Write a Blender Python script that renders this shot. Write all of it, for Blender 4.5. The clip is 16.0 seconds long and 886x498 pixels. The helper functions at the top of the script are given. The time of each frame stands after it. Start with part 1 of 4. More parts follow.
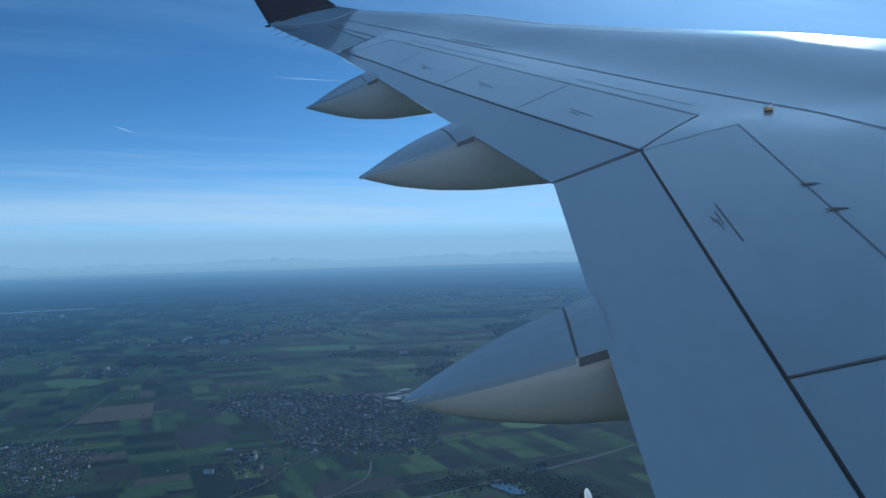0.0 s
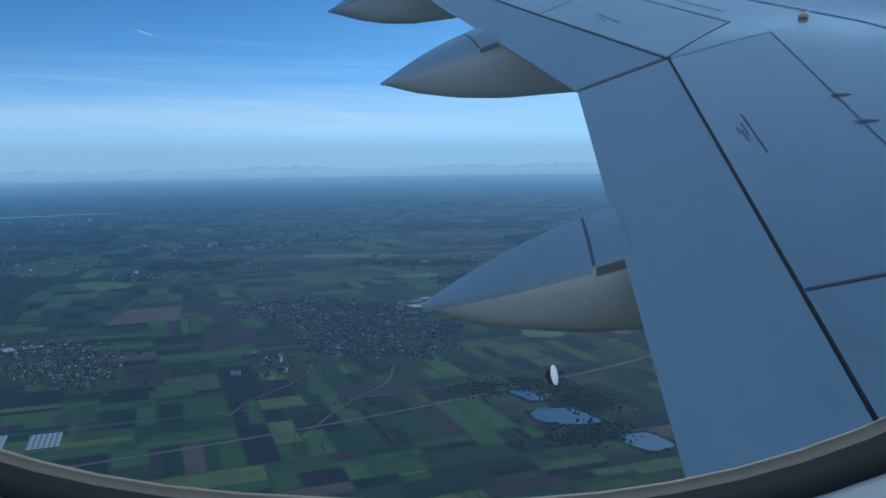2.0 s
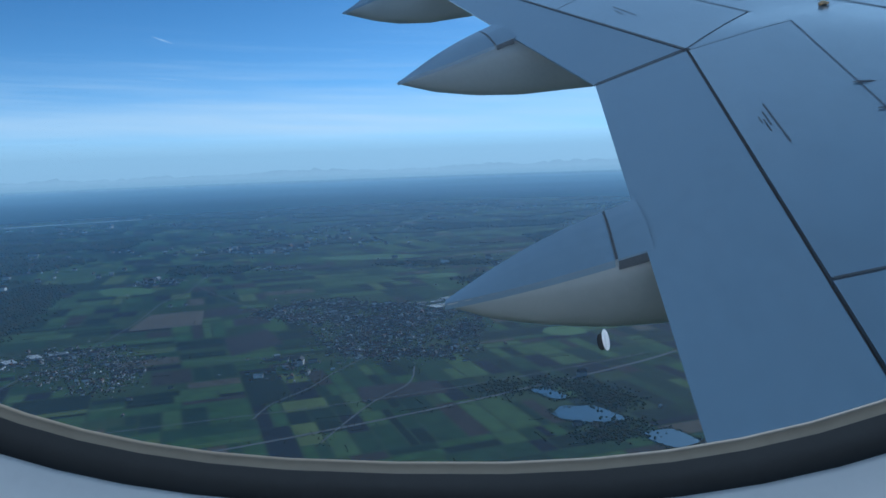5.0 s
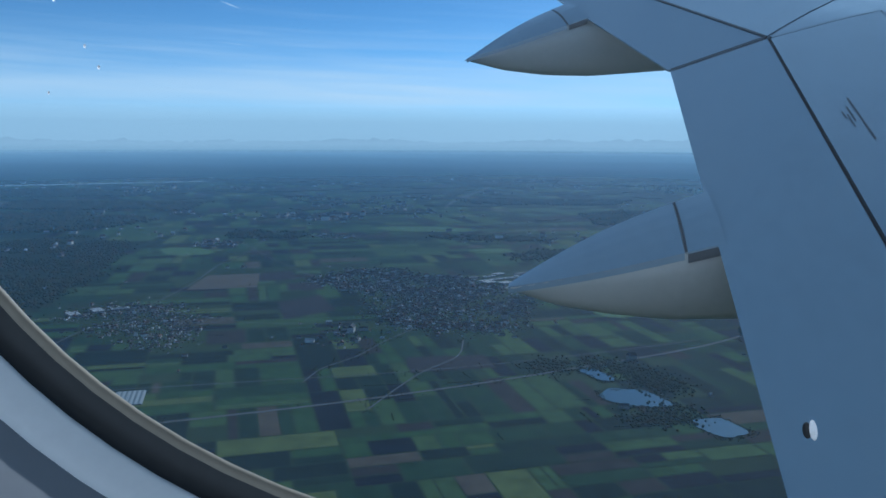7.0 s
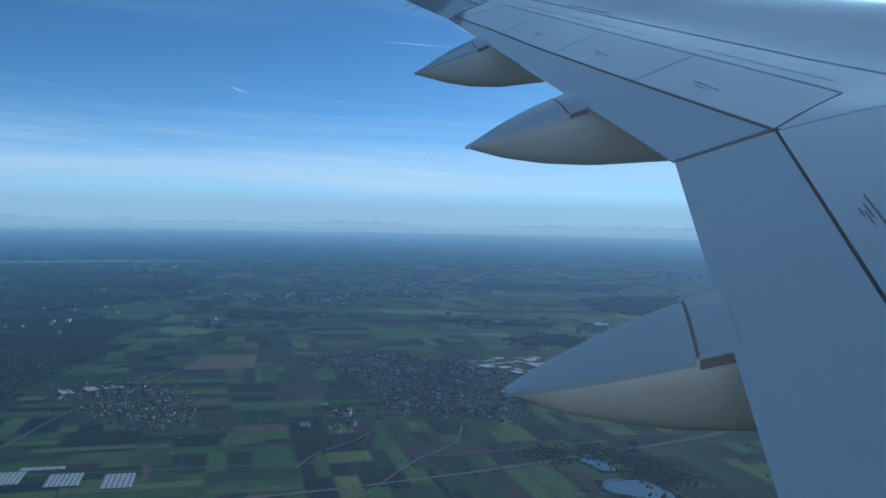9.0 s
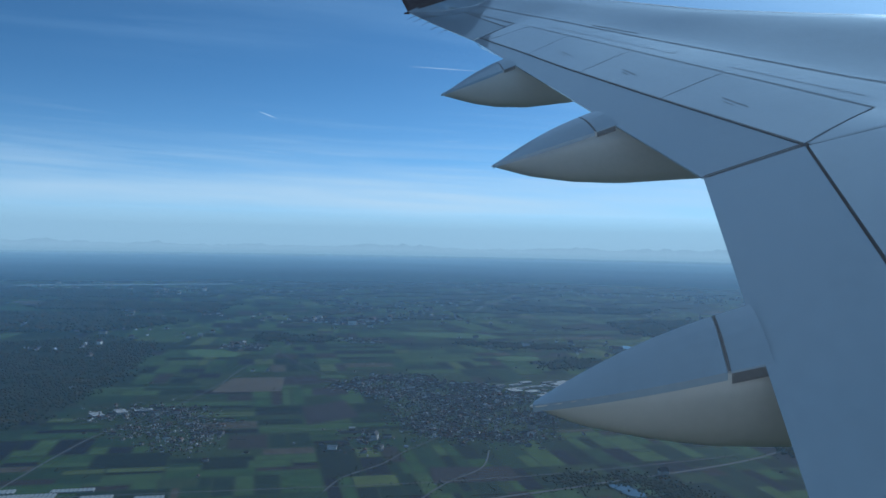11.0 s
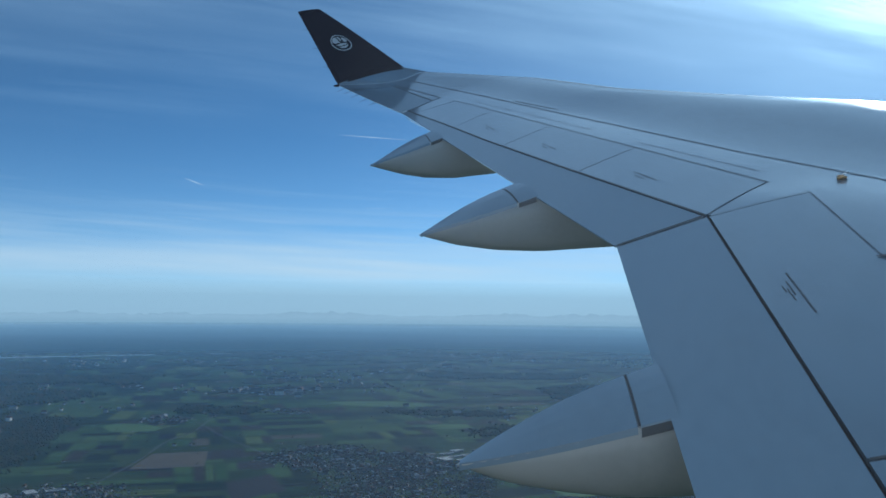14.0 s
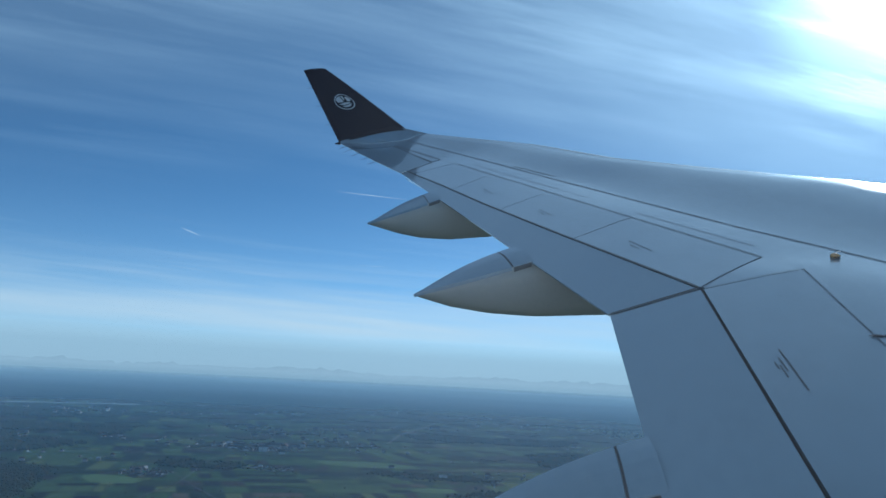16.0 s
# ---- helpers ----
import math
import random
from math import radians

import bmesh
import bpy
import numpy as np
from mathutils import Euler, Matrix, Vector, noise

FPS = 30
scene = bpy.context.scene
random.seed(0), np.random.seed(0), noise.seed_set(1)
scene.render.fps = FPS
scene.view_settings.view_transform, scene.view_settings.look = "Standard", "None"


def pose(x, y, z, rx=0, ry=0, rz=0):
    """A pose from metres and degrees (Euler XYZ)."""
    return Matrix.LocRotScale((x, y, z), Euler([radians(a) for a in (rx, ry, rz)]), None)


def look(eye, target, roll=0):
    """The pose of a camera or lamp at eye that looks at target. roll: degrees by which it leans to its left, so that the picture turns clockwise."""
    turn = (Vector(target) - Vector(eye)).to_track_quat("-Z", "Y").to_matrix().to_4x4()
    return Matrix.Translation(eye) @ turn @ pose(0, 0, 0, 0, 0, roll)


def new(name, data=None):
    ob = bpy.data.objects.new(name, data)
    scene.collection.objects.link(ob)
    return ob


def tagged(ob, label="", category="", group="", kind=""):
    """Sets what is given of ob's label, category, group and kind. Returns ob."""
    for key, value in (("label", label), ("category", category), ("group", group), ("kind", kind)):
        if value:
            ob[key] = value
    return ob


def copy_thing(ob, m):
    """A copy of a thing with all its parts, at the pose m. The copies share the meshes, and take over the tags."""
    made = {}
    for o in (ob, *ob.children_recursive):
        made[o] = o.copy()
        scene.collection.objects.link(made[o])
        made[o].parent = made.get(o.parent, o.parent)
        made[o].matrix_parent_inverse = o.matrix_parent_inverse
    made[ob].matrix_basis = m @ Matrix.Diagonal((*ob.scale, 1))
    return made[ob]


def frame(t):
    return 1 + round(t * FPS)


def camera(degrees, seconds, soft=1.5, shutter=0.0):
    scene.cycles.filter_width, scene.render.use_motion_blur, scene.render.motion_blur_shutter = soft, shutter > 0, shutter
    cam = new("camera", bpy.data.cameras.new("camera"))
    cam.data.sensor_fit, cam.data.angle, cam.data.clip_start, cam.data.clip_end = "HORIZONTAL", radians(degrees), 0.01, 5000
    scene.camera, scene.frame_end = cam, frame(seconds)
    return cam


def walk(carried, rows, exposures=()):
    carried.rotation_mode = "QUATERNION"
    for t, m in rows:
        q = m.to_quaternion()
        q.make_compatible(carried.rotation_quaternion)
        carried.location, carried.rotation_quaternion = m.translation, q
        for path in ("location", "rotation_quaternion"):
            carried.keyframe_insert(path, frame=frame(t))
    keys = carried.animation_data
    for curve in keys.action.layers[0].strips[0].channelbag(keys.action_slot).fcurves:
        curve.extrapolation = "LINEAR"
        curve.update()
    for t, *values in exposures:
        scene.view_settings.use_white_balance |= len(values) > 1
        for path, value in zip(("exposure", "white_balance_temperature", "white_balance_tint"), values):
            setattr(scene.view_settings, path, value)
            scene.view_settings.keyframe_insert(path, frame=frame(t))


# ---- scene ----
# The view from a cabin window along the port wing of an airliner, over farmland with mountains far off.
# x is ahead, y is outboard, z is up. The land is built at a reduced scale, 100 m below.
cam = camera(57.2, 16.0, soft=1.6)
PATH = [
    (0, pose(0.0687, -0.4414, 0.1160, 90.007, 1.463, 4.507)),
    (0.5, pose(0.0559, -0.4594, 0.1044, 88.099, 0.869, 8.506)),
    (1, pose(0.0786, -0.4771, 0.1228, 86.629, 1.072, 9.255)),
    (1.5, pose(0.0608, -0.4428, 0.1025, 84.713, 0.305, 7.941)),
    (2, pose(0.0853, -0.4492, 0.1075, 83.690, 0.725, 6.133)),
    (2.5, pose(0.0806, -0.4476, 0.1036, 83.940, 1.241, 5.195)),
    (3, pose(0.0695, -0.4474, 0.1016, 83.894, 1.371, 4.908)),
    (3.5, pose(0.0588, -0.4439, 0.0950, 83.723, 1.404, 5.723)),
    (4, pose(0.0587, -0.4403, 0.0926, 83.641, 1.406, 7.148)),
    (4.5, pose(0.0692, -0.4443, 0.0970, 83.671, 1.764, 7.356)),
    (4.7, pose(0.0790, -0.4420, 0.0938, 83.736, 2.060, 7.365)),
    (6.8, pose(0.0182, -0.4532, 0.1249, 82.209, -0.025, 9.191)),
    (7, pose(0.0228, -0.4531, 0.1305, 81.949, -0.311, 11.479)),
    (7.5, pose(0.0565, -0.4640, 0.1363, 87.333, -1.287, 10.328)),
    (8, pose(0.0309, -0.4468, 0.1318, 89.116, -1.067, 9.122)),
    (8.5, pose(0.0361, -0.4347, 0.1423, 88.616, -1.053, 10.959)),
    (9, pose(0.0028, -0.1945, 0.1620, 87.810, -1.231, 11.556)),
    (9.2, pose(-0.0080, -0.1951, 0.1727, 87.299, -0.847, 12.674)),
    (11.3, pose(0.0040, -0.2018, 0.1199, 89.915, -1.162, 13.435)),
    (11.5, pose(0.0075, -0.1935, 0.1723, 90.401, -0.112, 12.150)),
    (12, pose(0.0437, -0.3933, 0.1367, 91.526, 0.094, 9.884)),
    (12.5, pose(0.0420, -0.4224, 0.1148, 92.098, -0.129, 9.663)),
    (13, pose(0.0489, -0.4180, 0.1211, 92.662, -0.466, 9.535)),
    (13.5, pose(0.0502, -0.4159, 0.1220, 93.199, -0.627, 8.966)),
    (14, pose(0.0515, -0.4149, 0.1210, 94.171, -0.575, 8.510)),
    (14.5, pose(0.0475, -0.4369, 0.1063, 94.901, -0.762, 8.763)),
    (15, pose(0.0546, -0.4290, 0.1175, 96.208, -1.331, 8.779)),
    (15.5, pose(0.0557, -0.4326, 0.1228, 98.107, -2.261, 7.584)),
    (16, pose(0.0497, -0.4163, 0.1258, 98.457, -2.977, 7.836)),
]
walk(cam, PATH, exposures=[(0.0, -0.06, 4850, 4), (4.7, 0.04, 4850, 4), (7.0, 0.04, 4950, 4), (12.0, 0.04, 5200, 4), (16.0, 0.05, 5400, 4)])

# ---- node helpers ----
def ramp_of(nt, stops, constant=False):
    r = nt.nodes.new("ShaderNodeValToRGB")
    el = r.color_ramp.elements
    while len(el) > 1:
        el.remove(el[-1])
    el[0].position, el[0].color = stops[0][0], (*stops[0][1], 1)
    for p, c in stops[1:]:
        e = el.new(p)
        e.color = (*c, 1)
    if constant:
        r.color_ramp.interpolation = "CONSTANT"
    return r


def noise_of(nt, scale, detail=4.0, stretch=(1, 1, 1), rough=0.55, coord="Object", turn=0.0, vec=None):
    tc = nt.nodes.new("ShaderNodeTexCoord")
    mp = nt.nodes.new("ShaderNodeMapping")
    mp.inputs["Scale"].default_value = stretch
    if turn:
        mp.vector_type = "TEXTURE"
        mp.inputs["Scale"].default_value = [1 / k for k in stretch]
    mp.inputs["Rotation"].default_value = (0, 0, turn)
    nz = nt.nodes.new("ShaderNodeTexNoise")
    nz.inputs["Scale"].default_value, nz.inputs["Detail"].default_value = scale, detail
    nz.inputs["Roughness"].default_value = rough
    nt.links.new(vec or tc.outputs[coord], mp.inputs["Vector"])
    nt.links.new(mp.outputs["Vector"], nz.inputs["Vector"])
    return nz


def math_of(nt, op, a, b):
    n = nt.nodes.new("ShaderNodeMath")
    n.operation = op
    for i, v in enumerate((a, b)):
        if isinstance(v, (int, float)):
            n.inputs[i].default_value = v
        else:
            nt.links.new(v, n.inputs[i])
    return n.outputs[0]


def between(nt, value, a, b, low, high):
    """value carried smoothly from a..b to low..high."""
    mr = nt.nodes.new("ShaderNodeMapRange")
    mr.interpolation_type = "SMOOTHSTEP"
    for k, x in zip(("From Min", "From Max", "To Min", "To Max"), (a, b, low, high)):
        mr.inputs[k].default_value = x
    nt.links.new(value, mr.inputs["Value"])
    return mr.outputs["Result"]


def mixed(nt, fac, a, b):
    """Colour a, and where fac is 1 colour b."""
    mx = nt.nodes.new("ShaderNodeMix")
    mx.data_type = "RGBA"
    for i, v in ((0, fac), (6, a), (7, b)):
        if isinstance(v, tuple):
            mx.inputs[i].default_value = (*v, 1)
        else:
            nt.links.new(v, mx.inputs[i])
    return mx.outputs[2]


# ---- world and sun ----
SUN_AZ, SUN_EL = radians(22.0), radians(25.0)
SKY_STRENGTH = 0.085
world = bpy.data.worlds.new("sky")
scene.world = world
world.use_nodes = True
wn = world.node_tree
sky = wn.nodes.new("ShaderNodeTexSky")
sky.sky_type = "NISHITA"
sky.sun_disc = False
sky.sun_elevation, sky.sun_rotation = SUN_EL, SUN_AZ
sky.altitude, sky.air_density, sky.dust_density, sky.ozone_density = 3500.0, 0.60, 0.35, 1.0
wn.nodes["Background"].inputs["Strength"].default_value = SKY_STRENGTH
clear = wn.nodes.new("ShaderNodeMix")
clear.data_type, clear.blend_type = "RGBA", "MULTIPLY"
clear.inputs[0].default_value, clear.inputs[7].default_value = 1.0, (0.70, 1.0, 1.03, 1)
wn.links.new(sky.outputs["Color"], clear.inputs[6])


def cloud_white(color, glow):
    return tuple(c * glow / SKY_STRENGTH for c in color)


def sky_clouds(nt, color):
    """High cirrus as on a level sheet, low flat streaks and the pale haze along the horizon, all the way round."""
    tc, sep = nt.nodes.new("ShaderNodeTexCoord"), nt.nodes.new("ShaderNodeSeparateXYZ")
    nt.links.new(tc.outputs["Generated"], sep.inputs[0])
    up = math_of(nt, "MAXIMUM", sep.outputs["Z"], 0.02)
    flat = nt.nodes.new("ShaderNodeCombineXYZ")
    for i in range(2):
        nt.links.new(math_of(nt, "MULTIPLY", math_of(nt, "DIVIDE", sep.outputs[i], up), 230.0), flat.inputs[i])
    sheet = flat.outputs[0]
    # degrees from the sun
    dot = nt.nodes.new("ShaderNodeVectorMath")
    dot.operation = "DOT_PRODUCT"
    dot.inputs[1].default_value = (math.sin(SUN_AZ) * math.cos(SUN_EL), math.cos(SUN_AZ) * math.cos(SUN_EL), math.sin(SUN_EL))
    nt.links.new(tc.outputs["Generated"], dot.inputs[0])
    off = math_of(nt, "MULTIPLY", math_of(nt, "ARCCOSINE", math_of(nt, "MINIMUM", dot.outputs["Value"], 1.0), 0.0), 57.296)
    el = math_of(nt, "MULTIPLY", math_of(nt, "ARCSINE", sep.outputs["Z"], 0.0), 57.296)
    az = math_of(nt, "ARCTAN2", sep.outputs["X"], sep.outputs["Y"])
    # high cirrus
    big = noise_of(nt, 0.0030, 3.0, (0.55, 1.0, 1), 0.5, turn=0.8, vec=sheet)
    wisp = noise_of(nt, 0.0095, 8.0, (0.20, 1.0, 1), 0.62, turn=0.55, vec=sheet)
    r1, r2, r3 = (ramp_of(nt, [(a, (0, 0, 0)), (b, (1, 1, 1))]) for a, b in ((0.34, 0.60), (0.40, 0.70), (0.44, 0.70)))
    nt.links.new(big.outputs["Fac"], r1.inputs["Fac"])
    nt.links.new(wisp.outputs["Fac"], r2.inputs["Fac"])
    nt.links.new(wisp.outputs["Fac"], r3.inputs["Fac"])
    k = math_of(nt, "MULTIPLY", math_of(nt, "MULTIPLY", r1.outputs["Color"], r2.outputs["Color"]), between(nt, el, 9.0, 22.0, 0.0, 0.22))
    k = math_of(nt, "ADD", k, math_of(nt, "MULTIPLY", math_of(nt, "MULTIPLY", r1.outputs["Color"], r2.outputs["Color"]), between(nt, off, 6.0, 42.0, 0.24, 0.0)))
    k = math_of(nt, "ADD", k, math_of(nt, "MULTIPLY", r3.outputs["Color"], between(nt, off, 3.0, 11.0, 0.85, 0.0)))
    k = math_of(nt, "ADD", k, between(nt, off, 0.0, 36.0, 0.34, 0.0))
    k = math_of(nt, "ADD", k, between(nt, el, 11.0, 27.0, 0.0, 0.12))
    k = math_of(nt, "MINIMUM", k, 1.0)
    lit = nt.nodes.new("ShaderNodeVectorMath")
    lit.operation = "SCALE"
    lit.inputs[0].default_value = cloud_white((0.66, 0.87, 1.0), 0.84)
    nt.links.new(math_of(nt, "ADD", between(nt, off, 2.0, 24.0, 1.9, 1.4), between(nt, off, 1.0, 9.0, 4.0, 0.0)), lit.inputs[3])
    color = mixed(nt, k, color, lit.outputs[0])
    # pale haze
    haze = ramp_of(nt, [(0.0, (0.93,) * 3), (0.07, (0.88,) * 3), (0.16, (0.66,) * 3), (0.30, (0.27,) * 3), (0.50, (0.075,) * 3), (0.75, (0.012,) * 3), (1.0, (0.0,) * 3)])
    haze.color_ramp.interpolation = "B_SPLINE"
    nt.links.new(math_of(nt, "DIVIDE", math_of(nt, "ADD", el, 1.3), 18.0), haze.inputs["Fac"])
    color = mixed(nt, haze.outputs["Color"], color, cloud_white((0.66, 0.86, 0.96), 0.65))
    # low streaks that sink towards the sun's side
    tilt = math_of(nt, "ADD", el, math_of(nt, "MULTIPLY", az, 2.2))
    k = None
    for scale, stretch, lo, hi, amount, centre, width, seed in ((0.8, 0.30, 0.30, 0.60, 0.66, 2.8, 2.8, 3.0), (1.6, 0.22, 0.40, 0.68, 0.34, 4.4, 3.2, 11.0), (4.0, 0.14, 0.52, 0.74, 0.16, 5.5, 4.5, 23.0)):
        c, nz = nt.nodes.new("ShaderNodeCombineXYZ"), nt.nodes.new("ShaderNodeTexNoise")
        nt.links.new(math_of(nt, "MULTIPLY", az, 7.0 * stretch), c.inputs[0])
        nt.links.new(math_of(nt, "MULTIPLY", tilt, 0.55), c.inputs[1])
        c.inputs[2].default_value = seed
        nz.inputs["Scale"].default_value, nz.inputs["Detail"].default_value, nz.inputs["Roughness"].default_value = scale, 5.0, 0.55
        nt.links.new(c.outputs[0], nz.inputs["Vector"])
        r = ramp_of(nt, [(lo, (0, 0, 0)), (hi, (1, 1, 1))])
        nt.links.new(nz.outputs["Fac"], r.inputs["Fac"])
        belt = between(nt, math_of(nt, "ABSOLUTE", math_of(nt, "SUBTRACT", el, centre), 0.0), 0.0, width, amount, 0.0)
        one = math_of(nt, "MULTIPLY", r.outputs["Color"], belt)
        k = one if k is None else math_of(nt, "ADD", k, one)
    return mixed(nt, math_of(nt, "MINIMUM", k, 1.0), color, cloud_white((0.84, 0.93, 0.95), 0.72))


wn.links.new(sky_clouds(wn, clear.outputs[2]), wn.nodes["Background"].inputs["Color"])
sun = new("sun", bpy.data.lights.new("sun", "SUN"))
sun.data.energy, sun.data.angle, sun.data.color = 3.6, radians(0.5), (1.0, 0.93, 0.83)
to_sun = Vector((math.sin(SUN_AZ) * math.cos(SUN_EL), math.cos(SUN_AZ) * math.cos(SUN_EL), math.sin(SUN_EL)))
sun.matrix_world = look(to_sun * 50, (0, 0, 0))


GZ = -100.0

# ---- materials ----
def shade(c, k):
    return tuple(min(1.0, v * k) for v in c)


def paint(name, color, rough=0.5, metal=0.0, big=0.7, fine=40.0, vary=0.12, bump=0.02, coat=0.0, stretch=(1, 1, 1), spec=0.5, wave=0.0, coat_rough=0.06, coat_ior=1.6):
    """A surface with broad stains, fine grain and a little relief."""
    m = bpy.data.materials.new(name)
    m.use_nodes = True
    nt = m.node_tree
    b = nt.nodes["Principled BSDF"]
    n1, n2 = noise_of(nt, big, 5.0, stretch), noise_of(nt, fine, 3.0, stretch)
    mix = nt.nodes.new("ShaderNodeMix")
    mix.data_type = "FLOAT"
    mix.inputs[0].default_value = 0.35
    nt.links.new(n1.outputs["Fac"], mix.inputs[2])
    nt.links.new(n2.outputs["Fac"], mix.inputs[3])
    r = ramp_of(nt, [(0.3, shade(color, 1 - vary)), (0.5, color), (0.72, shade(color, 1 + vary * 0.7))])
    nt.links.new(mix.outputs[0], r.inputs["Fac"])
    nt.links.new(r.outputs["Color"], b.inputs["Base Color"])
    rr = nt.nodes.new("ShaderNodeMapRange")
    rr.inputs["To Min"].default_value, rr.inputs["To Max"].default_value = rough * 0.8, min(1.0, rough * 1.2)
    nt.links.new(n1.outputs["Fac"], rr.inputs["Value"])
    nt.links.new(rr.outputs["Result"], b.inputs["Roughness"])
    b.inputs["Metallic"].default_value = metal
    b.inputs["Specular IOR Level"].default_value = spec
    b.inputs["Coat Weight"].default_value = coat
    b.inputs["Coat Roughness"].default_value = coat_rough
    b.inputs["Coat IOR"].default_value = coat_ior
    if bump:
        bp = nt.nodes.new("ShaderNodeBump")
        bp.inputs["Strength"].default_value, bp.inputs["Distance"].default_value = bump, 0.02
        nt.links.new(n2.outputs["Fac"], bp.inputs["Height"])
        if wave:
            wv = nt.nodes.new("ShaderNodeBump")
            wv.inputs["Strength"].default_value, wv.inputs["Distance"].default_value = wave, 0.05
            nt.links.new(n1.outputs["Fac"], wv.inputs["Height"])
            nt.links.new(wv.outputs["Normal"], bp.inputs["Normal"])
        nt.links.new(bp.outputs["Normal"], b.inputs["Normal"])
        nt.links.new(bp.outputs["Normal"], b.inputs["Coat Normal"])
    return m


def per_island(name, stops, rough=0.9, constant=True, grain=0.3, fine=0.15, dim=1.0):
    """Each separate piece of the mesh takes a colour of its own, with grain over it."""
    m = bpy.data.materials.new(name)
    m.use_nodes = True
    nt = m.node_tree
    b = nt.nodes["Principled BSDF"]
    g = nt.nodes.new("ShaderNodeNewGeometry")
    r = ramp_of(nt, stops, constant)
    nt.links.new(g.outputs["Random Per Island"], r.inputs["Fac"])
    nz = noise_of(nt, fine, 6.0, rough=0.65)
    k = ramp_of(nt, [(0.3, (dim * (1 - grain),) * 3), (0.7, (dim,) * 3)])
    nt.links.new(nz.outputs["Fac"], k.inputs["Fac"])
    mul = nt.nodes.new("ShaderNodeMix")
    mul.data_type, mul.blend_type = "RGBA", "MULTIPLY"
    mul.inputs[0].default_value = 1.0
    nt.links.new(r.outputs["Color"], mul.inputs[6])
    nt.links.new(k.outputs["Color"], mul.inputs[7])
    nt.links.new(mul.outputs[2], b.inputs["Base Color"])
    b.inputs["Roughness"].default_value = rough
    b.inputs["Specular IOR Level"].default_value = 0.03
    return m


WING_GREY = paint("wing_grey_paint", (0.165, 0.235, 0.31), 0.30, 0.0, 0.6, 5.0, 0.17, 0.015, 1.0, (1.4, 0.5, 1), 0.6, 0.30, 0.10, 1.9)
SLAT_GREY = paint("slat_grey_paint", (0.26, 0.32, 0.38), 0.30, 0.0, 0.6, 5.0, 0.07, 0.015, 1.0, (1.4, 0.5, 1), 0.6, 0.0, 0.35, 1.6)
FLAP_GREY = paint("flap_grey_paint", (0.215, 0.295, 0.375), 0.38, 0.0, 0.5, 12.0, 0.10, 0.004, 0.6, (1.4, 0.5, 1))
FAIRING = paint("fairing_beige_paint", (0.42, 0.42, 0.40), 0.5, 0.0, 1.6, 30.0, 0.10, 0.006, 0.1)
GAP = paint("dark_gap", (0.085, 0.09, 0.10), 0.8, 0.0, 2.0, 30.0, 0.2, 0.01)
SEAL_LINE = paint("sealant_line", (0.13, 0.145, 0.175), 0.7, 0.0, 3.0, 40.0, 0.3, 0.01)
NAVY = paint("navy_paint", (0.010, 0.007, 0.022), 0.5, 0.0, 1.2, 30.0, 0.2, 0.003, 0.0, (1, 1, 1), 0.25)
EMBLEM = paint("emblem_white", (0.62, 0.63, 0.66), 0.5, 0.0, 6.0, 60.0, 0.15, 0.0)
MARKS = paint("marking_ink", (0.10, 0.11, 0.125), 0.7, 0.0, 8.0, 90.0, 0.4, 0.0)
ORANGE = paint("amber_fitting", (0.62, 0.38, 0.17), 0.3, 0.0, 20.0, 120.0, 0.2, 0.01, 0.4)
STEEL = paint("bare_metal", (0.84, 0.85, 0.87), 0.38, 0.9, 2.0, 50.0, 0.1, 0.01)
WICK = paint("wick_black", (0.03, 0.03, 0.032), 0.7, 0.0, 9.0, 60.0, 0.2, 0.0)
REVEAL = paint("reveal_white_plastic", (0.80, 0.80, 0.79), 0.45, 0.0, 8.0, 300.0, 0.05, 0.01)
GASKET = paint("gasket_dark_rubber", (0.030, 0.030, 0.030), 0.65, 0.0, 12.0, 200.0, 0.2, 0.02)
LIP = paint("seal_lip_beige", (0.27, 0.23, 0.17), 0.6, 0.0, 20.0, 260.0, 0.15, 0.02)
FUSELAGE = paint("fuselage_white_paint", (0.78, 0.78, 0.78), 0.3, 0.0, 0.8, 30.0, 0.04, 0.003, 0.3)
CABIN = paint("cabin_plastic", (0.20, 0.21, 0.23), 0.6, 0.0, 4.0, 120.0, 0.06, 0.01)


def glassy():
    m = bpy.data.materials.new("window_acrylic")
    m.use_nodes = True
    nt = m.node_tree
    nt.nodes.remove(nt.nodes["Principled BSDF"])
    t, g, mx = nt.nodes.new("ShaderNodeBsdfTransparent"), nt.nodes.new("ShaderNodeBsdfGlossy"), nt.nodes.new("ShaderNodeMixShader")
    t.inputs["Color"].default_value = (0.97, 0.98, 0.985, 1)
    g.inputs["Roughness"].default_value = 0.35
    mx.inputs[0].default_value = 0.012
    nt.links.new(t.outputs[0], mx.inputs[1])
    nt.links.new(g.outputs[0], mx.inputs[2])
    # a thin film of dust and dried streaks
    film, fm = nt.nodes.new("ShaderNodeBsdfTranslucent"), nt.nodes.new("ShaderNodeMixShader")
    film.inputs["Color"].default_value = (0.9, 0.93, 0.96, 1)
    smear = noise_of(nt, 9.0, 5.0, (1.0, 1.0, 0.35))
    amount = nt.nodes.new("ShaderNodeMapRange")
    for k, x in zip(("From Min", "From Max", "To Min", "To Max"), (0.35, 0.75, 0.002, 0.014)):
        amount.inputs[k].default_value = x
    nt.links.new(smear.outputs["Fac"], amount.inputs["Value"])
    nt.links.new(amount.outputs["Result"], fm.inputs[0])
    nt.links.new(mx.outputs[0], fm.inputs[1])
    nt.links.new(film.outputs[0], fm.inputs[2])
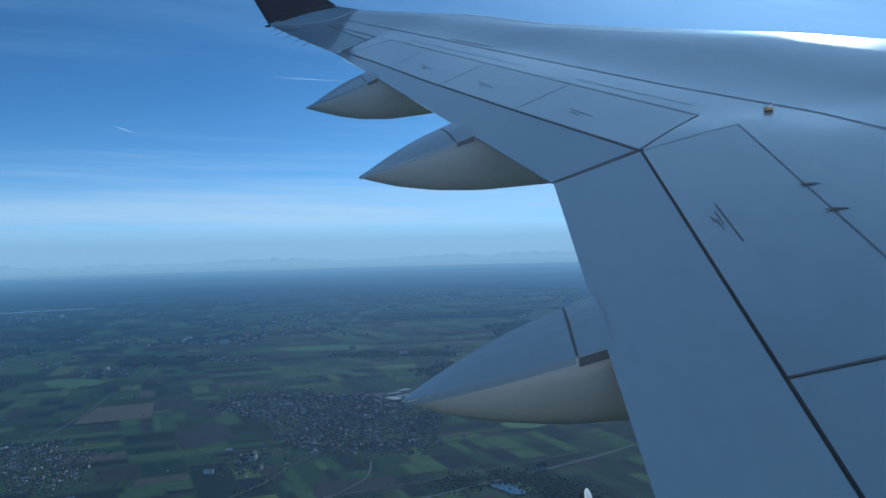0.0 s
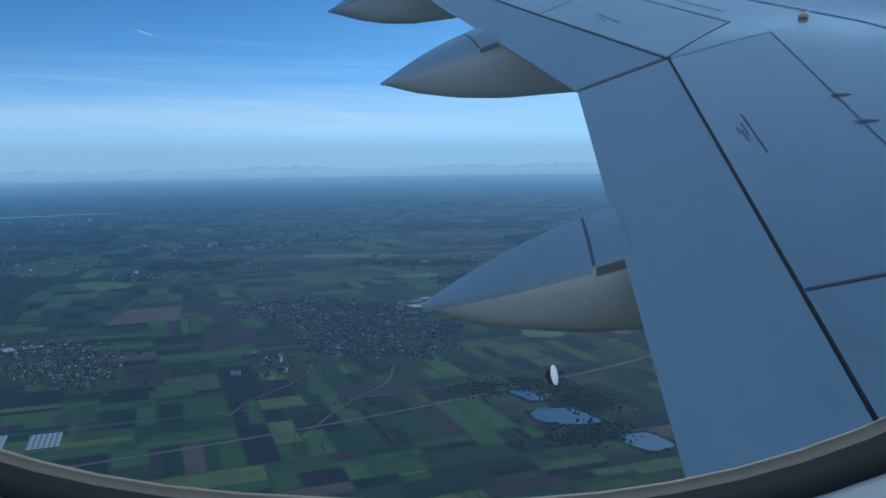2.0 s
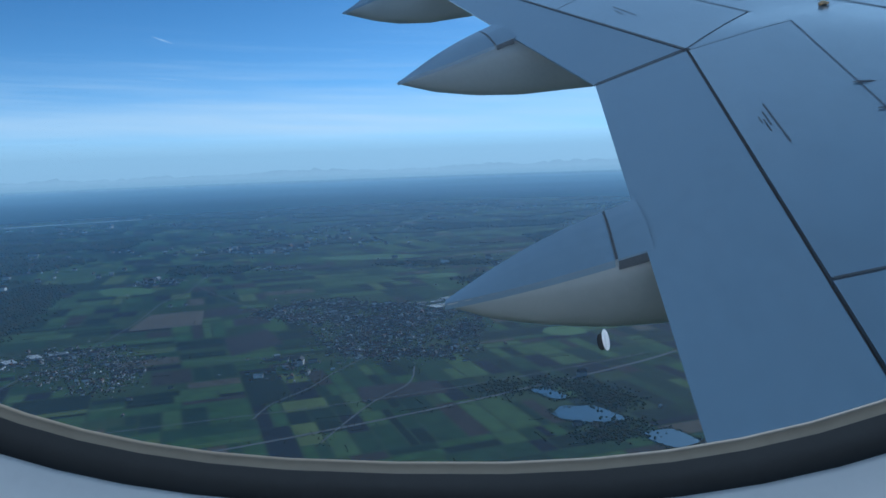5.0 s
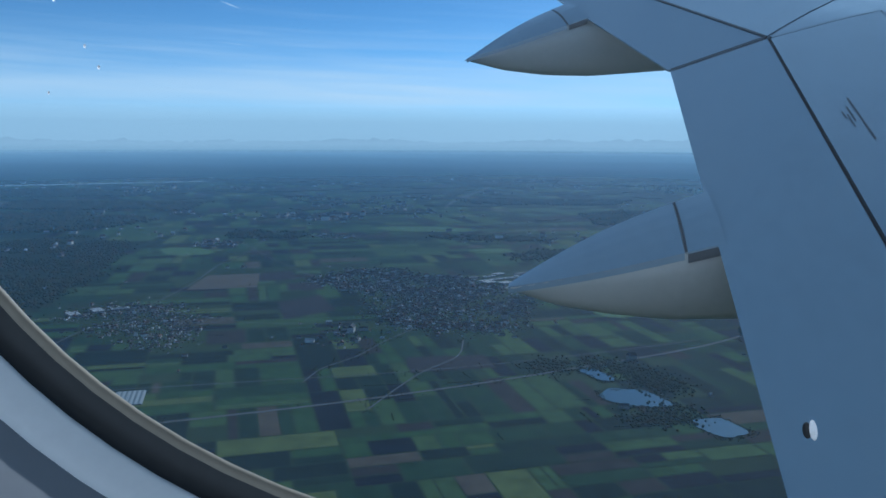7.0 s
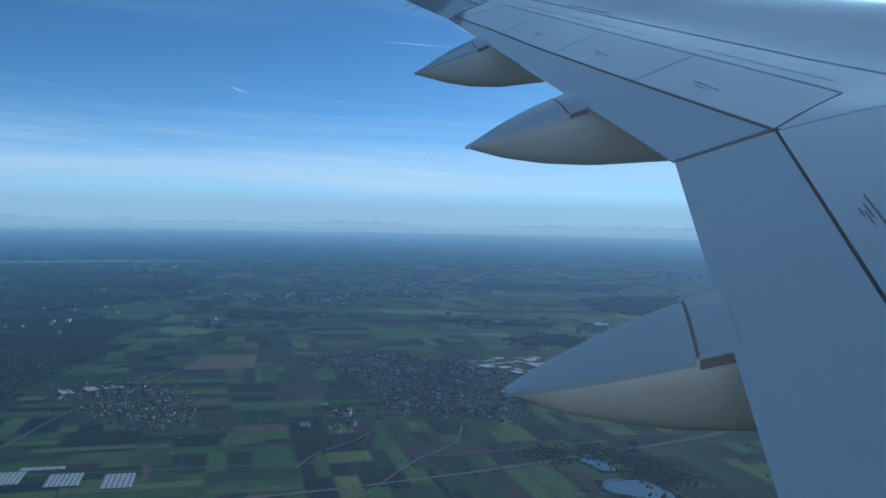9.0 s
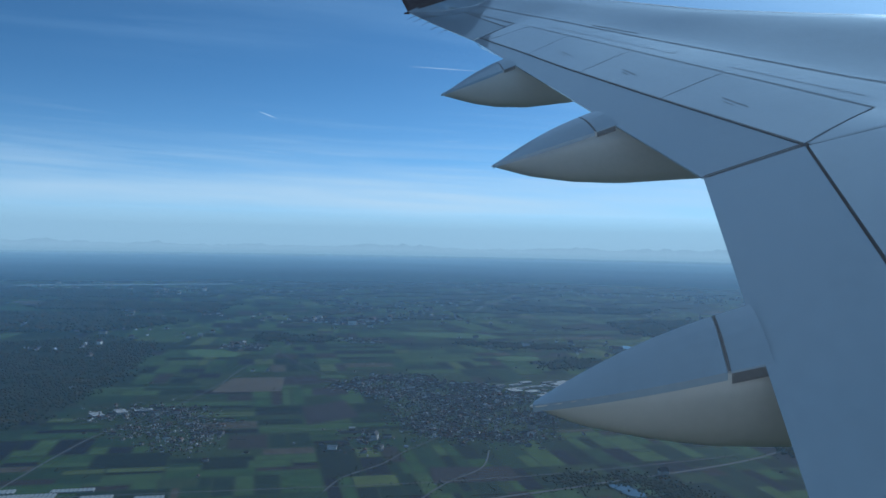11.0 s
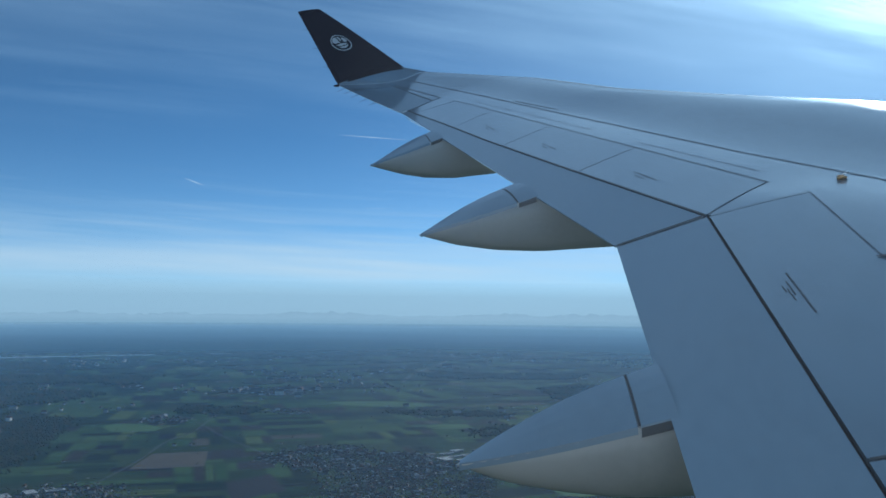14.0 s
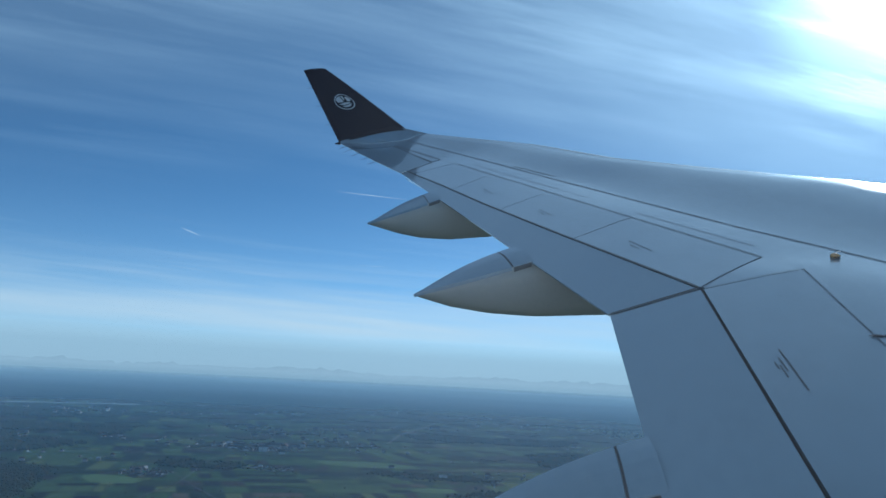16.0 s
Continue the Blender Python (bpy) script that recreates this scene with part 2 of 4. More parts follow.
    nt.links.new(fm.outputs[0], nt.nodes["Material Output"].inputs["Surface"])
    return m


PANE = glassy()


def milky():
    m = bpy.data.materials.new("milky_acrylic")
    m.use_nodes = True
    nt = m.node_tree
    nt.nodes.remove(nt.nodes["Principled BSDF"])
    t, d, mx = nt.nodes.new("ShaderNodeBsdfTranslucent"), nt.nodes.new("ShaderNodeBsdfDiffuse"), nt.nodes.new("ShaderNodeMixShader")
    t.inputs["Color"].default_value = d.inputs["Color"].default_value = (0.95, 0.95, 0.95, 1)
    mx.inputs[0].default_value = 0.25
    nt.links.new(t.outputs[0], mx.inputs[1])
    nt.links.new(d.outputs[0], mx.inputs[2])
    nt.links.new(mx.outputs[0], nt.nodes["Material Output"].inputs["Surface"])
    return m


MILKY = milky()


def water(name, color):
    m = paint(name, color, 0.12, 0.0, 0.02, 0.6, 0.2, 0.05)
    return m


WATER = water("lake_water", (0.02, 0.045, 0.07))
TEAL_WATER = water("quarry_water", (0.05, 0.22, 0.26))
PALE_WATER = water("pale_water", (0.55, 0.60, 0.62))
ROAD = paint("road_asphalt", (0.105, 0.105, 0.10), 0.9, 0.0, 0.05, 1.5, 0.2, 0.0, spec=0.03)
GROUND = per_island("meadow_and_soil", [(0.0, (0.040, 0.060, 0.026))], 0.95, True, 0.45, 0.012)
FIELDS = per_island("farm_fields", [(0.0, (0.062, 0.118, 0.042)), (0.13, (0.084, 0.140, 0.050)), (0.25, (0.020, 0.034, 0.024)), (0.40, (0.040, 0.078, 0.036)), (0.52, (0.022, 0.026, 0.031)),
                                    (0.64, (0.100, 0.156, 0.056)), (0.73, (0.060, 0.054, 0.044)), (0.81, (0.028, 0.052, 0.030)), (0.92, (0.140, 0.178, 0.060)), (0.965, (0.13, 0.11, 0.08))], 0.95, True, 0.45, 0.12, 0.74)
TAN = paint("stubble_field", (0.105, 0.085, 0.062), 0.95, 0.0, 0.03, 0.6, 0.2, 0.0, spec=0.03)
MEADOW = paint("meadow_grass", (0.085, 0.135, 0.050), 0.95, 0.0, 0.02, 0.4, 0.3, 0.0, spec=0.03)
PLOUGHED = paint("ploughed_soil", (0.034, 0.031, 0.030), 0.95, 0.0, 0.03, 0.6, 0.25, 0.0, spec=0.03)
HOUSE = per_island("house_walls", [(0.0, (0.34, 0.32, 0.30)), (0.35, (0.44, 0.42, 0.39)), (0.65, (0.24, 0.22, 0.20)), (0.88, (0.70, 0.69, 0.66))], 0.8)
ROOFS = per_island("house_roofs", [(0.0, (0.070, 0.055, 0.048)), (0.35, (0.115, 0.066, 0.050)), (0.6, (0.055, 0.054, 0.055)), (0.90, (0.40, 0.39, 0.38))], 0.7)
LEAVES = per_island("tree_crowns", [(0.0, (0.040, 0.055, 0.026)), (0.4, (0.055, 0.064, 0.028)), (0.7, (0.080, 0.066, 0.030)), (0.9, (0.105, 0.070, 0.030))], 0.9, True, 0.3, 1.2)
FOREST = per_island("forest_canopy", [(0.0, (0.026, 0.038, 0.019)), (0.4, (0.032, 0.041, 0.020)), (0.75, (0.040, 0.040, 0.022))], 0.95, True, 0.5, 0.25)
HALL_WALL = paint("hall_cladding", (0.20, 0.20, 0.20), 0.6, 0.0, 0.2, 3.0, 0.12, 0.0)
HALL_ROOF = paint("hall_roof_sheet", (0.46, 0.45, 0.42), 0.55, 0.0, 0.15, 3.0, 0.15, 0.0)
GLASSHOUSE = paint("glasshouse_roof", (0.20, 0.21, 0.20), 0.4, 0.0, 0.2, 3.0, 0.12, 0.0)
HALL_DARK = paint("hall_roof_gravel", (0.075, 0.075, 0.078), 0.8, 0.0, 0.15, 3.0, 0.2, 0.0)
# rock paled and blued: distance haze put into the base colour
ROCK = paint("hazed_mountain_rock", (0.24, 0.30, 0.36), 0.9, 0.0, 0.01, 0.05, 0.35, 0.0, spec=0.03)


def cloud_material(name, glow, build, color=(0.84, 0.94, 1.0)):
    """Clear air with cloud or haze where build() says so, its brightness put in as glow."""
    m = bpy.data.materials.new(name)
    m.use_nodes = True
    nt = m.node_tree
    nt.nodes.remove(nt.nodes["Principled BSDF"])
    t, e, mx = nt.nodes.new("ShaderNodeBsdfTransparent"), nt.nodes.new("ShaderNodeEmission"), nt.nodes.new("ShaderNodeMixShader")
    e.inputs["Color"].default_value, e.inputs["Strength"].default_value = (*color, 1), glow
    nt.links.new(build(nt), mx.inputs[0])
    nt.links.new(t.outputs[0], mx.inputs[1])
    nt.links.new(e.outputs[0], mx.inputs[2])
    nt.links.new(mx.outputs[0], nt.nodes["Material Output"].inputs["Surface"])
    return m


def trail_pattern(nt):
    tc, sep = nt.nodes.new("ShaderNodeTexCoord"), nt.nodes.new("ShaderNodeSeparateXYZ")
    nt.links.new(tc.outputs["Generated"], sep.inputs[0])
    across = math_of(nt, "SUBTRACT", 1.0, math_of(nt, "MULTIPLY", math_of(nt, "ABSOLUTE", math_of(nt, "SUBTRACT", sep.outputs["Y"], 0.5), 0.0), 2.0))
    along = math_of(nt, "SUBTRACT", 1.0, math_of(nt, "MULTIPLY", math_of(nt, "ABSOLUTE", math_of(nt, "SUBTRACT", sep.outputs["X"], 0.5), 0.0), 2.0))
    puff = noise_of(nt, 0.02, 5.0)
    k = math_of(nt, "MULTIPLY", math_of(nt, "POWER", across, 1.6), math_of(nt, "POWER", along, 0.7))
    return math_of(nt, "MULTIPLY", math_of(nt, "MULTIPLY", k, puff.outputs["Fac"]), 1.5)


TRAIL = cloud_material("contrail_ice", 0.9, trail_pattern)


# aerial haze put into a sheet's opacity and colour by distance
def haze_sheet_material():
    m = bpy.data.materials.new("haze_sheet")
    m.use_nodes = True
    nt = m.node_tree
    nt.nodes.remove(nt.nodes["Principled BSDF"])
    tc, ln = nt.nodes.new("ShaderNodeTexCoord"), nt.nodes.new("ShaderNodeVectorMath")
    ln.operation = "LENGTH"
    nt.links.new(tc.outputs["Object"], ln.inputs[0])
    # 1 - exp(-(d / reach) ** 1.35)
    thin = math_of(nt, "POWER", 2.718, math_of(nt, "MULTIPLY", math_of(nt, "POWER", math_of(nt, "DIVIDE", ln.outputs["Value"], HAZE_REACH), 1.35), -1.0))
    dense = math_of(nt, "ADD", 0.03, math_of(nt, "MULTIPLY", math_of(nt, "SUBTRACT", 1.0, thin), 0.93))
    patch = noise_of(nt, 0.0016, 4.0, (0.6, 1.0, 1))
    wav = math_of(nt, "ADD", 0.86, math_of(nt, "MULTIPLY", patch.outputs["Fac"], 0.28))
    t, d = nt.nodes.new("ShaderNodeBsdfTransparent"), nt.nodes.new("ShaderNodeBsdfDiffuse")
    # haze colour graded by distance: deeper blue near, paler far off
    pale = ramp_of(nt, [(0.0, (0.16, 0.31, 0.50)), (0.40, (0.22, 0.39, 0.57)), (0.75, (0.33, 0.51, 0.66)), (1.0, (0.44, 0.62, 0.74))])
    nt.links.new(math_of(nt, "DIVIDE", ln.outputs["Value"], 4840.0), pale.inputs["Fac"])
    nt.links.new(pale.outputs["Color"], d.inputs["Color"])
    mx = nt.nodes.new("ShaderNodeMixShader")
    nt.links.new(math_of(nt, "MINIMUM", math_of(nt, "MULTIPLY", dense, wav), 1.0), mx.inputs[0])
    nt.links.new(t.outputs[0], mx.inputs[1])
    nt.links.new(d.outputs[0], mx.inputs[2])
    nt.links.new(mx.outputs[0], nt.nodes["Material Output"].inputs["Surface"])
    return m


HAZE_REACH = 2500.0
HAZE_SHEET = haze_sheet_material()


def far_haze_glow(nt):
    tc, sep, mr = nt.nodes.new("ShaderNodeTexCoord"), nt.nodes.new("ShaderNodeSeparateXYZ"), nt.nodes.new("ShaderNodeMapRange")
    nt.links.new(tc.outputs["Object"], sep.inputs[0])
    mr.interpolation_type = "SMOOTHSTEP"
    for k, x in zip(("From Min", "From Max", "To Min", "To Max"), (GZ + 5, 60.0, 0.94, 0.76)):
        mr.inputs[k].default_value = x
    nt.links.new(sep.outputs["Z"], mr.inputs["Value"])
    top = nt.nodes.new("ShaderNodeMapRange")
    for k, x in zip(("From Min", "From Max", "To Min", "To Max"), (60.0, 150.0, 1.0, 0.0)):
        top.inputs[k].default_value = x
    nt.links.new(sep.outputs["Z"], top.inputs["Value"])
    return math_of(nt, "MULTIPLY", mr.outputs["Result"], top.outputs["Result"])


def low_haze_glow(nt):
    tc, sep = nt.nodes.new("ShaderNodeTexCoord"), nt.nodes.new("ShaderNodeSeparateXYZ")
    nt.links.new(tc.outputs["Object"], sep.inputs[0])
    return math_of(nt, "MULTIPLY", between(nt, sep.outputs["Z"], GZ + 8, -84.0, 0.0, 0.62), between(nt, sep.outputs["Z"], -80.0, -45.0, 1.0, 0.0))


# self-lit veils: horizon haze painted as glow, with no lamp behind it
LOW_VEIL = cloud_material("low_haze_glow", 0.46, low_haze_glow, (0.52, 0.78, 0.96))
FAR_VEIL = cloud_material("far_haze_glow", 0.55, far_haze_glow, (0.60, 0.83, 0.97))


# ---- building helpers ----
def mesh_of(name, verts, faces, mats, smooth=False, slots=None):
    me = bpy.data.meshes.new(name)
    me.from_pydata([tuple(map(float, v)) for v in verts], [], faces)
    for m in mats if isinstance(mats, (list, tuple)) else [mats]:
        me.materials.append(m)
    if slots is not None:
        me.polygons.foreach_set("material_index", slots)
    if smooth:
        me.polygons.foreach_set("use_smooth", [True] * len(me.polygons))
    me.update()
    return me


def part(name, me, parent, label=""):
    ob = new(name, me)
    ob.parent = parent
    return tagged(ob, label)


def grid_faces(n, m, base=0, wrap=False):
    out = []
    for i in range(n - 1):
        for j in range(m if wrap else m - 1):
            a, b = base + i * m + j, base + i * m + (j + 1) % m
            out.append((a, b, b + m, a + m))
    return out


AC = Matrix.Rotation(radians(-0.9), 4, "X") @ Vector((0.0565, 0.029, 0.998)).normalized().rotation_difference(Vector((0, 0, 1))).to_matrix().to_4x4()

# ---- the wing: spanwise lines as (y, x, z) ----
TE = [(-0.1, 0.527, -1.705), (5.016, 0.418, 0.444), (13.0, -2.483, 3.394), (14.4, -3.32, 4.03), (15.7, -4.294, 4.747)]
HN = [(-0.1, 1.003, -1.525), (4.982, 1.003, 0.609), (7.0, 0.127, 1.311), (9.0, -0.726, 2.012), (11.0, -1.541, 2.724), (13.0, -2.388, 3.425), (15.2, -3.2, 4.48), (15.7, -3.5, 4.76)]
SF = [(-0.1, 1.62, -1.417), (5.0, 1.642, 0.725), (5.4, 1.498, 0.850), (12.2, -1.458, 3.331), (13.0, -1.820, 3.605), (15.2, -3.05, 4.51), (15.7, -3.35, 4.79)]
SM = [(-0.1, 4.20, -1.35), (4.44, 2.30, 0.557), (5.0, 2.14, 0.753), (6.3, 1.519, 1.22), (9.25, 0.226, 2.296), (12.2, -1.126, 3.401), (13.0, -1.488, 3.695), (15.2, -2.77, 4.590), (15.7, -3.03, 4.80)]
CR = [(-0.1, 8.07, -1.25), (7.1, 2.99, 1.685), (8.47, 2.02, 2.18), (9.96, 0.966, 2.735), (12.17, -0.10, 3.567), (15.4, -2.45, 4.790), (15.7, -2.66, 4.875)]


def on_line(line, y):
    ys = [p[0] for p in line]
    return np.array([np.interp(y, ys, [p[1] for p in line]), np.interp(y, ys, [p[2] for p in line])])


def section(y):
    te, hn, sf, sm, cr = (on_line(k, y) for k in (TE, HN, SF, SM, CR))
    chord = cr[0] - te[0]
    le = cr + np.array([0.17 * chord, -0.075 * chord])
    low = np.array([te[0] + 0.55 * chord, cr[1] - 0.20 * chord])
    aft = np.array([hn[0], hn[1] - 0.07 * chord - 0.03])
    return [te, hn, sf, sm, cr, le, low, aft]


def wing_point(y, u):
    """A point of the wing's skin: u is 0 at the trailing edge, 1 at the hinge line, 2 and 3 at the panel lines, 4 at the crest, 5 at the nose."""
    n = section(y)
    i = int(min(max(math.floor(u), 0), 6))
    f = u - i
    if i == 0:
        p = n[0] * (1 - f) + n[1] * f
    else:
        a, b, c, d = n[max(i - 1, 1) if i < 2 else i - 1], n[i], n[i + 1], n[min(i + 2, 7)]
        la, lb, lc = np.linalg.norm(b - a) + 1e-6, np.linalg.norm(c - b), np.linalg.norm(d - c) + 1e-6
        ta, tb = (c - b) if i == 1 else ((c - b) / lb * la + (b - a) / la * lb) / (la + lb) * lb, ((d - c) / lc * lb + (c - b) / lb * lc) / (lb + lc) * lb
        p = (2 * f ** 3 - 3 * f * f + 1) * b + (f ** 3 - 2 * f * f + f) * ta + (3 * f * f - 2 * f ** 3) * c + (f ** 3 - f * f) * tb
    return Vector((p[0], y, p[1]))


def skin_normal(y, u):
    e = 0.02
    a = wing_point(y + e, u) - wing_point(y - e, u)
    b = wing_point(y, u + e) - wing_point(y, u - e if u > e else u)
    n = b.cross(a).normalized()
    return n if n.z > 0 else -n


def panel(name, corners, mat, n=12, m=5, thick=0.03, thin_edge=False, lift=0.0, label=""):
    """A skin panel between four (y, u) corners: aft inboard, aft outboard, fore outboard, fore inboard."""
    (y0, u0), (y1, u1), (y2, u2), (y3, u3) = corners
    top, bot = [], []
    for i in range(n):
        s = i / (n - 1)
        for j in range(m):
            r = j / (m - 1)
            y = (y0 * (1 - s) + y1 * s) * (1 - r) + (y3 * (1 - s) + y2 * s) * r
            u = (u0 * (1 - s) + u1 * s) * (1 - r) + (u3 * (1 - s) + u2 * s) * r
            p, nn = wing_point(y, u), skin_normal(y, u)
            k = thick * (0.25 + 0.75 * r) if thin_edge else thick
            top.append(p + nn * lift)
            bot.append(p + nn * (lift - k))
    faces = grid_faces(n, m)
    off = n * m
    faces += [tuple(reversed([v + off for v in f])) for f in grid_faces(n, m)]
    rim = [i * m for i in range(n)] + [(n - 1) * m + j for j in range(1, m)] + [i * m + m - 1 for i in range(n - 2, -1, -1)] + [j for j in range(m - 2, 0, -1)]
    base = 2 * off
    walls = [top[a] for a in rim] + [bot[a] for a in rim]
    for k in range(len(rim)):
        q = (k + 1) % len(rim)
        faces.append((base + k, base + len(rim) + k, base + len(rim) + q, base + q))
    me = mesh_of(name, top + bot + walls, faces, mat)
    nf = (n - 1) * (m - 1)
    me.polygons.foreach_set("use_smooth", [i < 2 * nf for i in range(len(me.polygons))])
    return part(name, me, wing, label)


wing = tagged(new("aircraft_wing"), "pale grey airliner wing with dark navy winglet, seen from cabin", "aircraft wing")
wing.matrix_world = AC

# main skin from the rear panel line round the nose to the lower surface
ys = [-0.1 + 15.75 * (i / 60) for i in range(61)]
for name, a, b, n, mat in (("wing_skin", 2.0, 3.84, 24, WING_GREY), ("leading_edge_slat", 3.844, 5.35, 18, SLAT_GREY), ("wing_underside", 5.36, 7.0, 14, WING_GREY)):
    us = [a + (b - a) * j / (n - 1) for j in range(n)]
    part(name, mesh_of(name, [wing_point(y, u) for y in ys for u in us], grid_faces(61, n), mat, True), wing)
# dark structure under the gaps
us = [0.1, 0.6, 1.0, 1.5, 2.02]
vs = [wing_point(y, u) - skin_normal(y, u) * (0.012 if u < 0.2 else 0.045) for y in ys[:-1] for u in us]
part("gap_structure", mesh_of("gap_structure", vs, grid_faces(60, 5), GAP, True), wing)
vs = [wing_point(y, u) - Vector((0, 0, d)) for y in ys[:-1] for u, d in ((0.05, 0.012), (0.6, 0.08), (7, 0.0))]
part("lower_skin", mesh_of("lower_skin", vs, grid_faces(60, 3), WING_GREY, True), wing)

panel("inboard_flap", [(-0.1, 0), (5.005, 0), (4.965, 0.980), (-0.1, 0.980)], FLAP_GREY, 14, 4, 0.06, True)
panel("outboard_flap", [(5.045, 0), (12.99, 0), (12.99, 0.968), (5.01, 0.968)], FLAP_GREY, 24, 4, 0.06, True)
panel("aileron", [(13.03, 0), (15.18, 0), (15.18, 1.75), (13.03, 1.75)], FLAP_GREY, 10, 6, 0.05, True)
panel("tip_trailing_panel", [(15.20, 0), (15.66, 0), (15.66, 2), (15.20, 2)], WING_GREY, 5, 7, 0.05, True)
panel("aileron_front_panel", [(13.03, 1.80), (15.18, 1.80), (15.18, 2.0), (13.03, 2.0)], WING_GREY, 10, 3, 0.03)
panel("spoiler", [(2.465, 1.010), (4.958, 1.010), (4.985, 1.992), (2.44, 1.992)], WING_GREY, 10, 4, 0.035)
panel("spoiler", [(-0.1, 1.010), (2.445, 1.010), (2.41, 1.992), (-0.1, 1.992)], WING_GREY, 10, 4, 0.035)
panel("fixed_wedge_panel", [(4.968, 1.03), (5.002, 1.03), (5.412, 2.0), (4.992, 2.0)], WING_GREY, 4, 6, 0.03)
cuts = [(5.01, 5.42), (6.76, 7.055), (8.536, 8.776), (10.396, 10.586), (12.55, 12.2)]
for (a, b), (c, d) in zip(cuts, cuts[1:]):
    panel("spoiler", [(a + 0.004, 1.015), (c - 0.004, 1.015), (d - 0.004, 1.988), (b + 0.004, 1.988)], WING_GREY, 8, 4, 0.035)
panel("fixed_outer_panel", [(12.56, 1.015), (13.0, 1.015), (13.0, 2.0), (12.22, 1.985)], WING_GREY, 6, 5, 0.03)


def strip(name, y0, u0, y1, u1, w, mat, lift=0.003, n=24):
    """A thin line laid on the skin."""
    pts = [(y0 + (y1 - y0) * i / (n - 1), u0 + (u1 - u0) * i / (n - 1)) for i in range(n)]
    vs = []
    for y, u in pts:
        p, nn = wing_point(y, u), skin_normal(y, u)
        q = wing_point(pts[-1][0], pts[-1][1]) - wing_point(pts[0][0], pts[0][1])
        side = nn.cross(q).normalized() * w / 2
        vs += [p + nn * lift - side, p + nn * lift + side]
    return part(name, mesh_of(name, vs, grid_faces(n, 2), mat), wing)


# dark strips laid over the flap gaps, painting the shade inside them
strip("gap_shade_strip", 5.01, 0.988, 12.99, 0.988, 0.018, GAP, 0.006, 40)
strip("gap_shade_strip", 5.03, 0.02, 4.998, 0.99, 0.020, GAP, 0.006, 8)
strip("panel_seam", 0.2, 3.0, 15.2, 3.0, 0.013, SEAL_LINE, 0.004, 80)
strip("panel_seam", 13.0, 2.03, 15.2, 2.03, 0.018, SEAL_LINE)
strip("panel_seam", 5.4, 2.0, 12.2, 2.0, 0.006, SEAL_LINE, 0.004, 40)
strip("panel_seam", 4.998, 1.02, 5.416, 1.99, 0.005, SEAL_LINE, 0.004, 8)
strip("panel_seam", 4.972, 1.02, 5.0, 1.99, 0.006, SEAL_LINE, 0.004, 8)
strip("panel_seam", 4.99, 1.99, 2.4, 1.99, 0.005, SEAL_LINE, 0.004, 20)
for a, b in ((6.76, 7.055), (8.536, 8.776), (10.396, 10.586), (12.55, 12.2)):
    strip("panel_seam", a, 1.02, b, 1.99, 0.005, SEAL_LINE, 0.004, 8)
# this one is a dark strip painting the shade of the spoiler gap
strip("panel_seam", 2.455, 1.02, 2.425, 1.985, 0.012, GAP, 0.005, 8)
strip("panel_seam", 13.015, 0.95, 13.015, 1.98, 0.018, SEAL_LINE, 0.004, 8)
strip("panel_seam", 13.0, 1.77, 15.2, 1.77, 0.018, SEAL_LINE, 0.004, 14)
# white strip standing for bright sky through the gap at the flap's end
strip("gap_bright_strip", 13.02, 0.03, 13.02, 0.95, 0.05, REVEAL, 0.004, 6)
strip("panel_seam", 5.7, 2.32, 7.2, 2.3, 0.006, SEAL_LINE)
strip("panel_seam", 8.2, 2.36, 11.6, 2.34, 0.005, SEAL_LINE)
for y in (8.2, 8.9, 9.7, 10.5, 11.6):
    strip("panel_seam", y, 2.34, y + 0.10, 2.62, 0.005, SEAL_LINE, 0.004, 4)


def flap_fairing(tip, far, near, keel, ahead):
    """A canoe fairing under the flap: round keel, flat cover on top that runs aft from the trailing edge to the tip."""
    tip, far, near = Vector(tip), Vector(far), Vector(near)
    mid_y = tip.y
    xs = [tip.x] + [k[0] for k in keel]
    zs = [tip.z] + [k[1] for k in keel]
    x_end = keel[-1][0] + ahead
    n = 26
    body, top = [], []
    for i in range(n):
        s = (i / (n - 1)) ** 1.25
        x = tip.x + (x_end - tip.x) * s
        t = (x - tip.x) / (near.x - tip.x)
        tt = min(t, 1.0)
        grow = tt ** 0.72
        yf, yn = mid_y + (far.y - mid_y) * tt ** 0.5, mid_y + (near.y - mid_y) * grow
        zf = tip.z + (far.z - tip.z) * (tt + 0.10 * math.sin(math.pi * tt))
        zn = tip.z + (near.z - tip.z) * (tt - 0.05 * math.sin(math.pi * tt))
        if t > 1:
            zf += (t - 1) * 0.05
            zn += (t - 1) * 0.05
        zk = float(np.interp(x, xs, zs))
        if x > keel[-1][0]:
            k = (x - keel[-1][0]) / ahead
            zk += k * k * 0.25
        zk = min(zk, zn - 0.002)
        ring = []
        for j in range(13):
            a = math.pi * j / 12
            c, sn = math.cos(a), math.sin(a)
            y = (yf + yn) / 2 - (yf - yn) / 2 * (abs(c) ** 0.8) * (1 if c > 0 else -1)
            ztop = zn + (zf - zn) * (j / 12)
            ring.append(Vector((x, y, ztop + (zk - ztop) * abs(sn) ** 0.85)))
        body += ring
        top.append((Vector((x, yn, zn)), Vector((x, yf, zf))))
    faces = grid_faces(n, 13) + [((i + 1) * 13, (i + 1) * 13 + 12, i * 13 + 12, i * 13) for i in range(n - 1)]
    b = part("flap_fairing", mesh_of("flap_fairing", body, faces, FAIRING, False), wing, "beige-grey canoe fairing under the flap")
    me = b.data
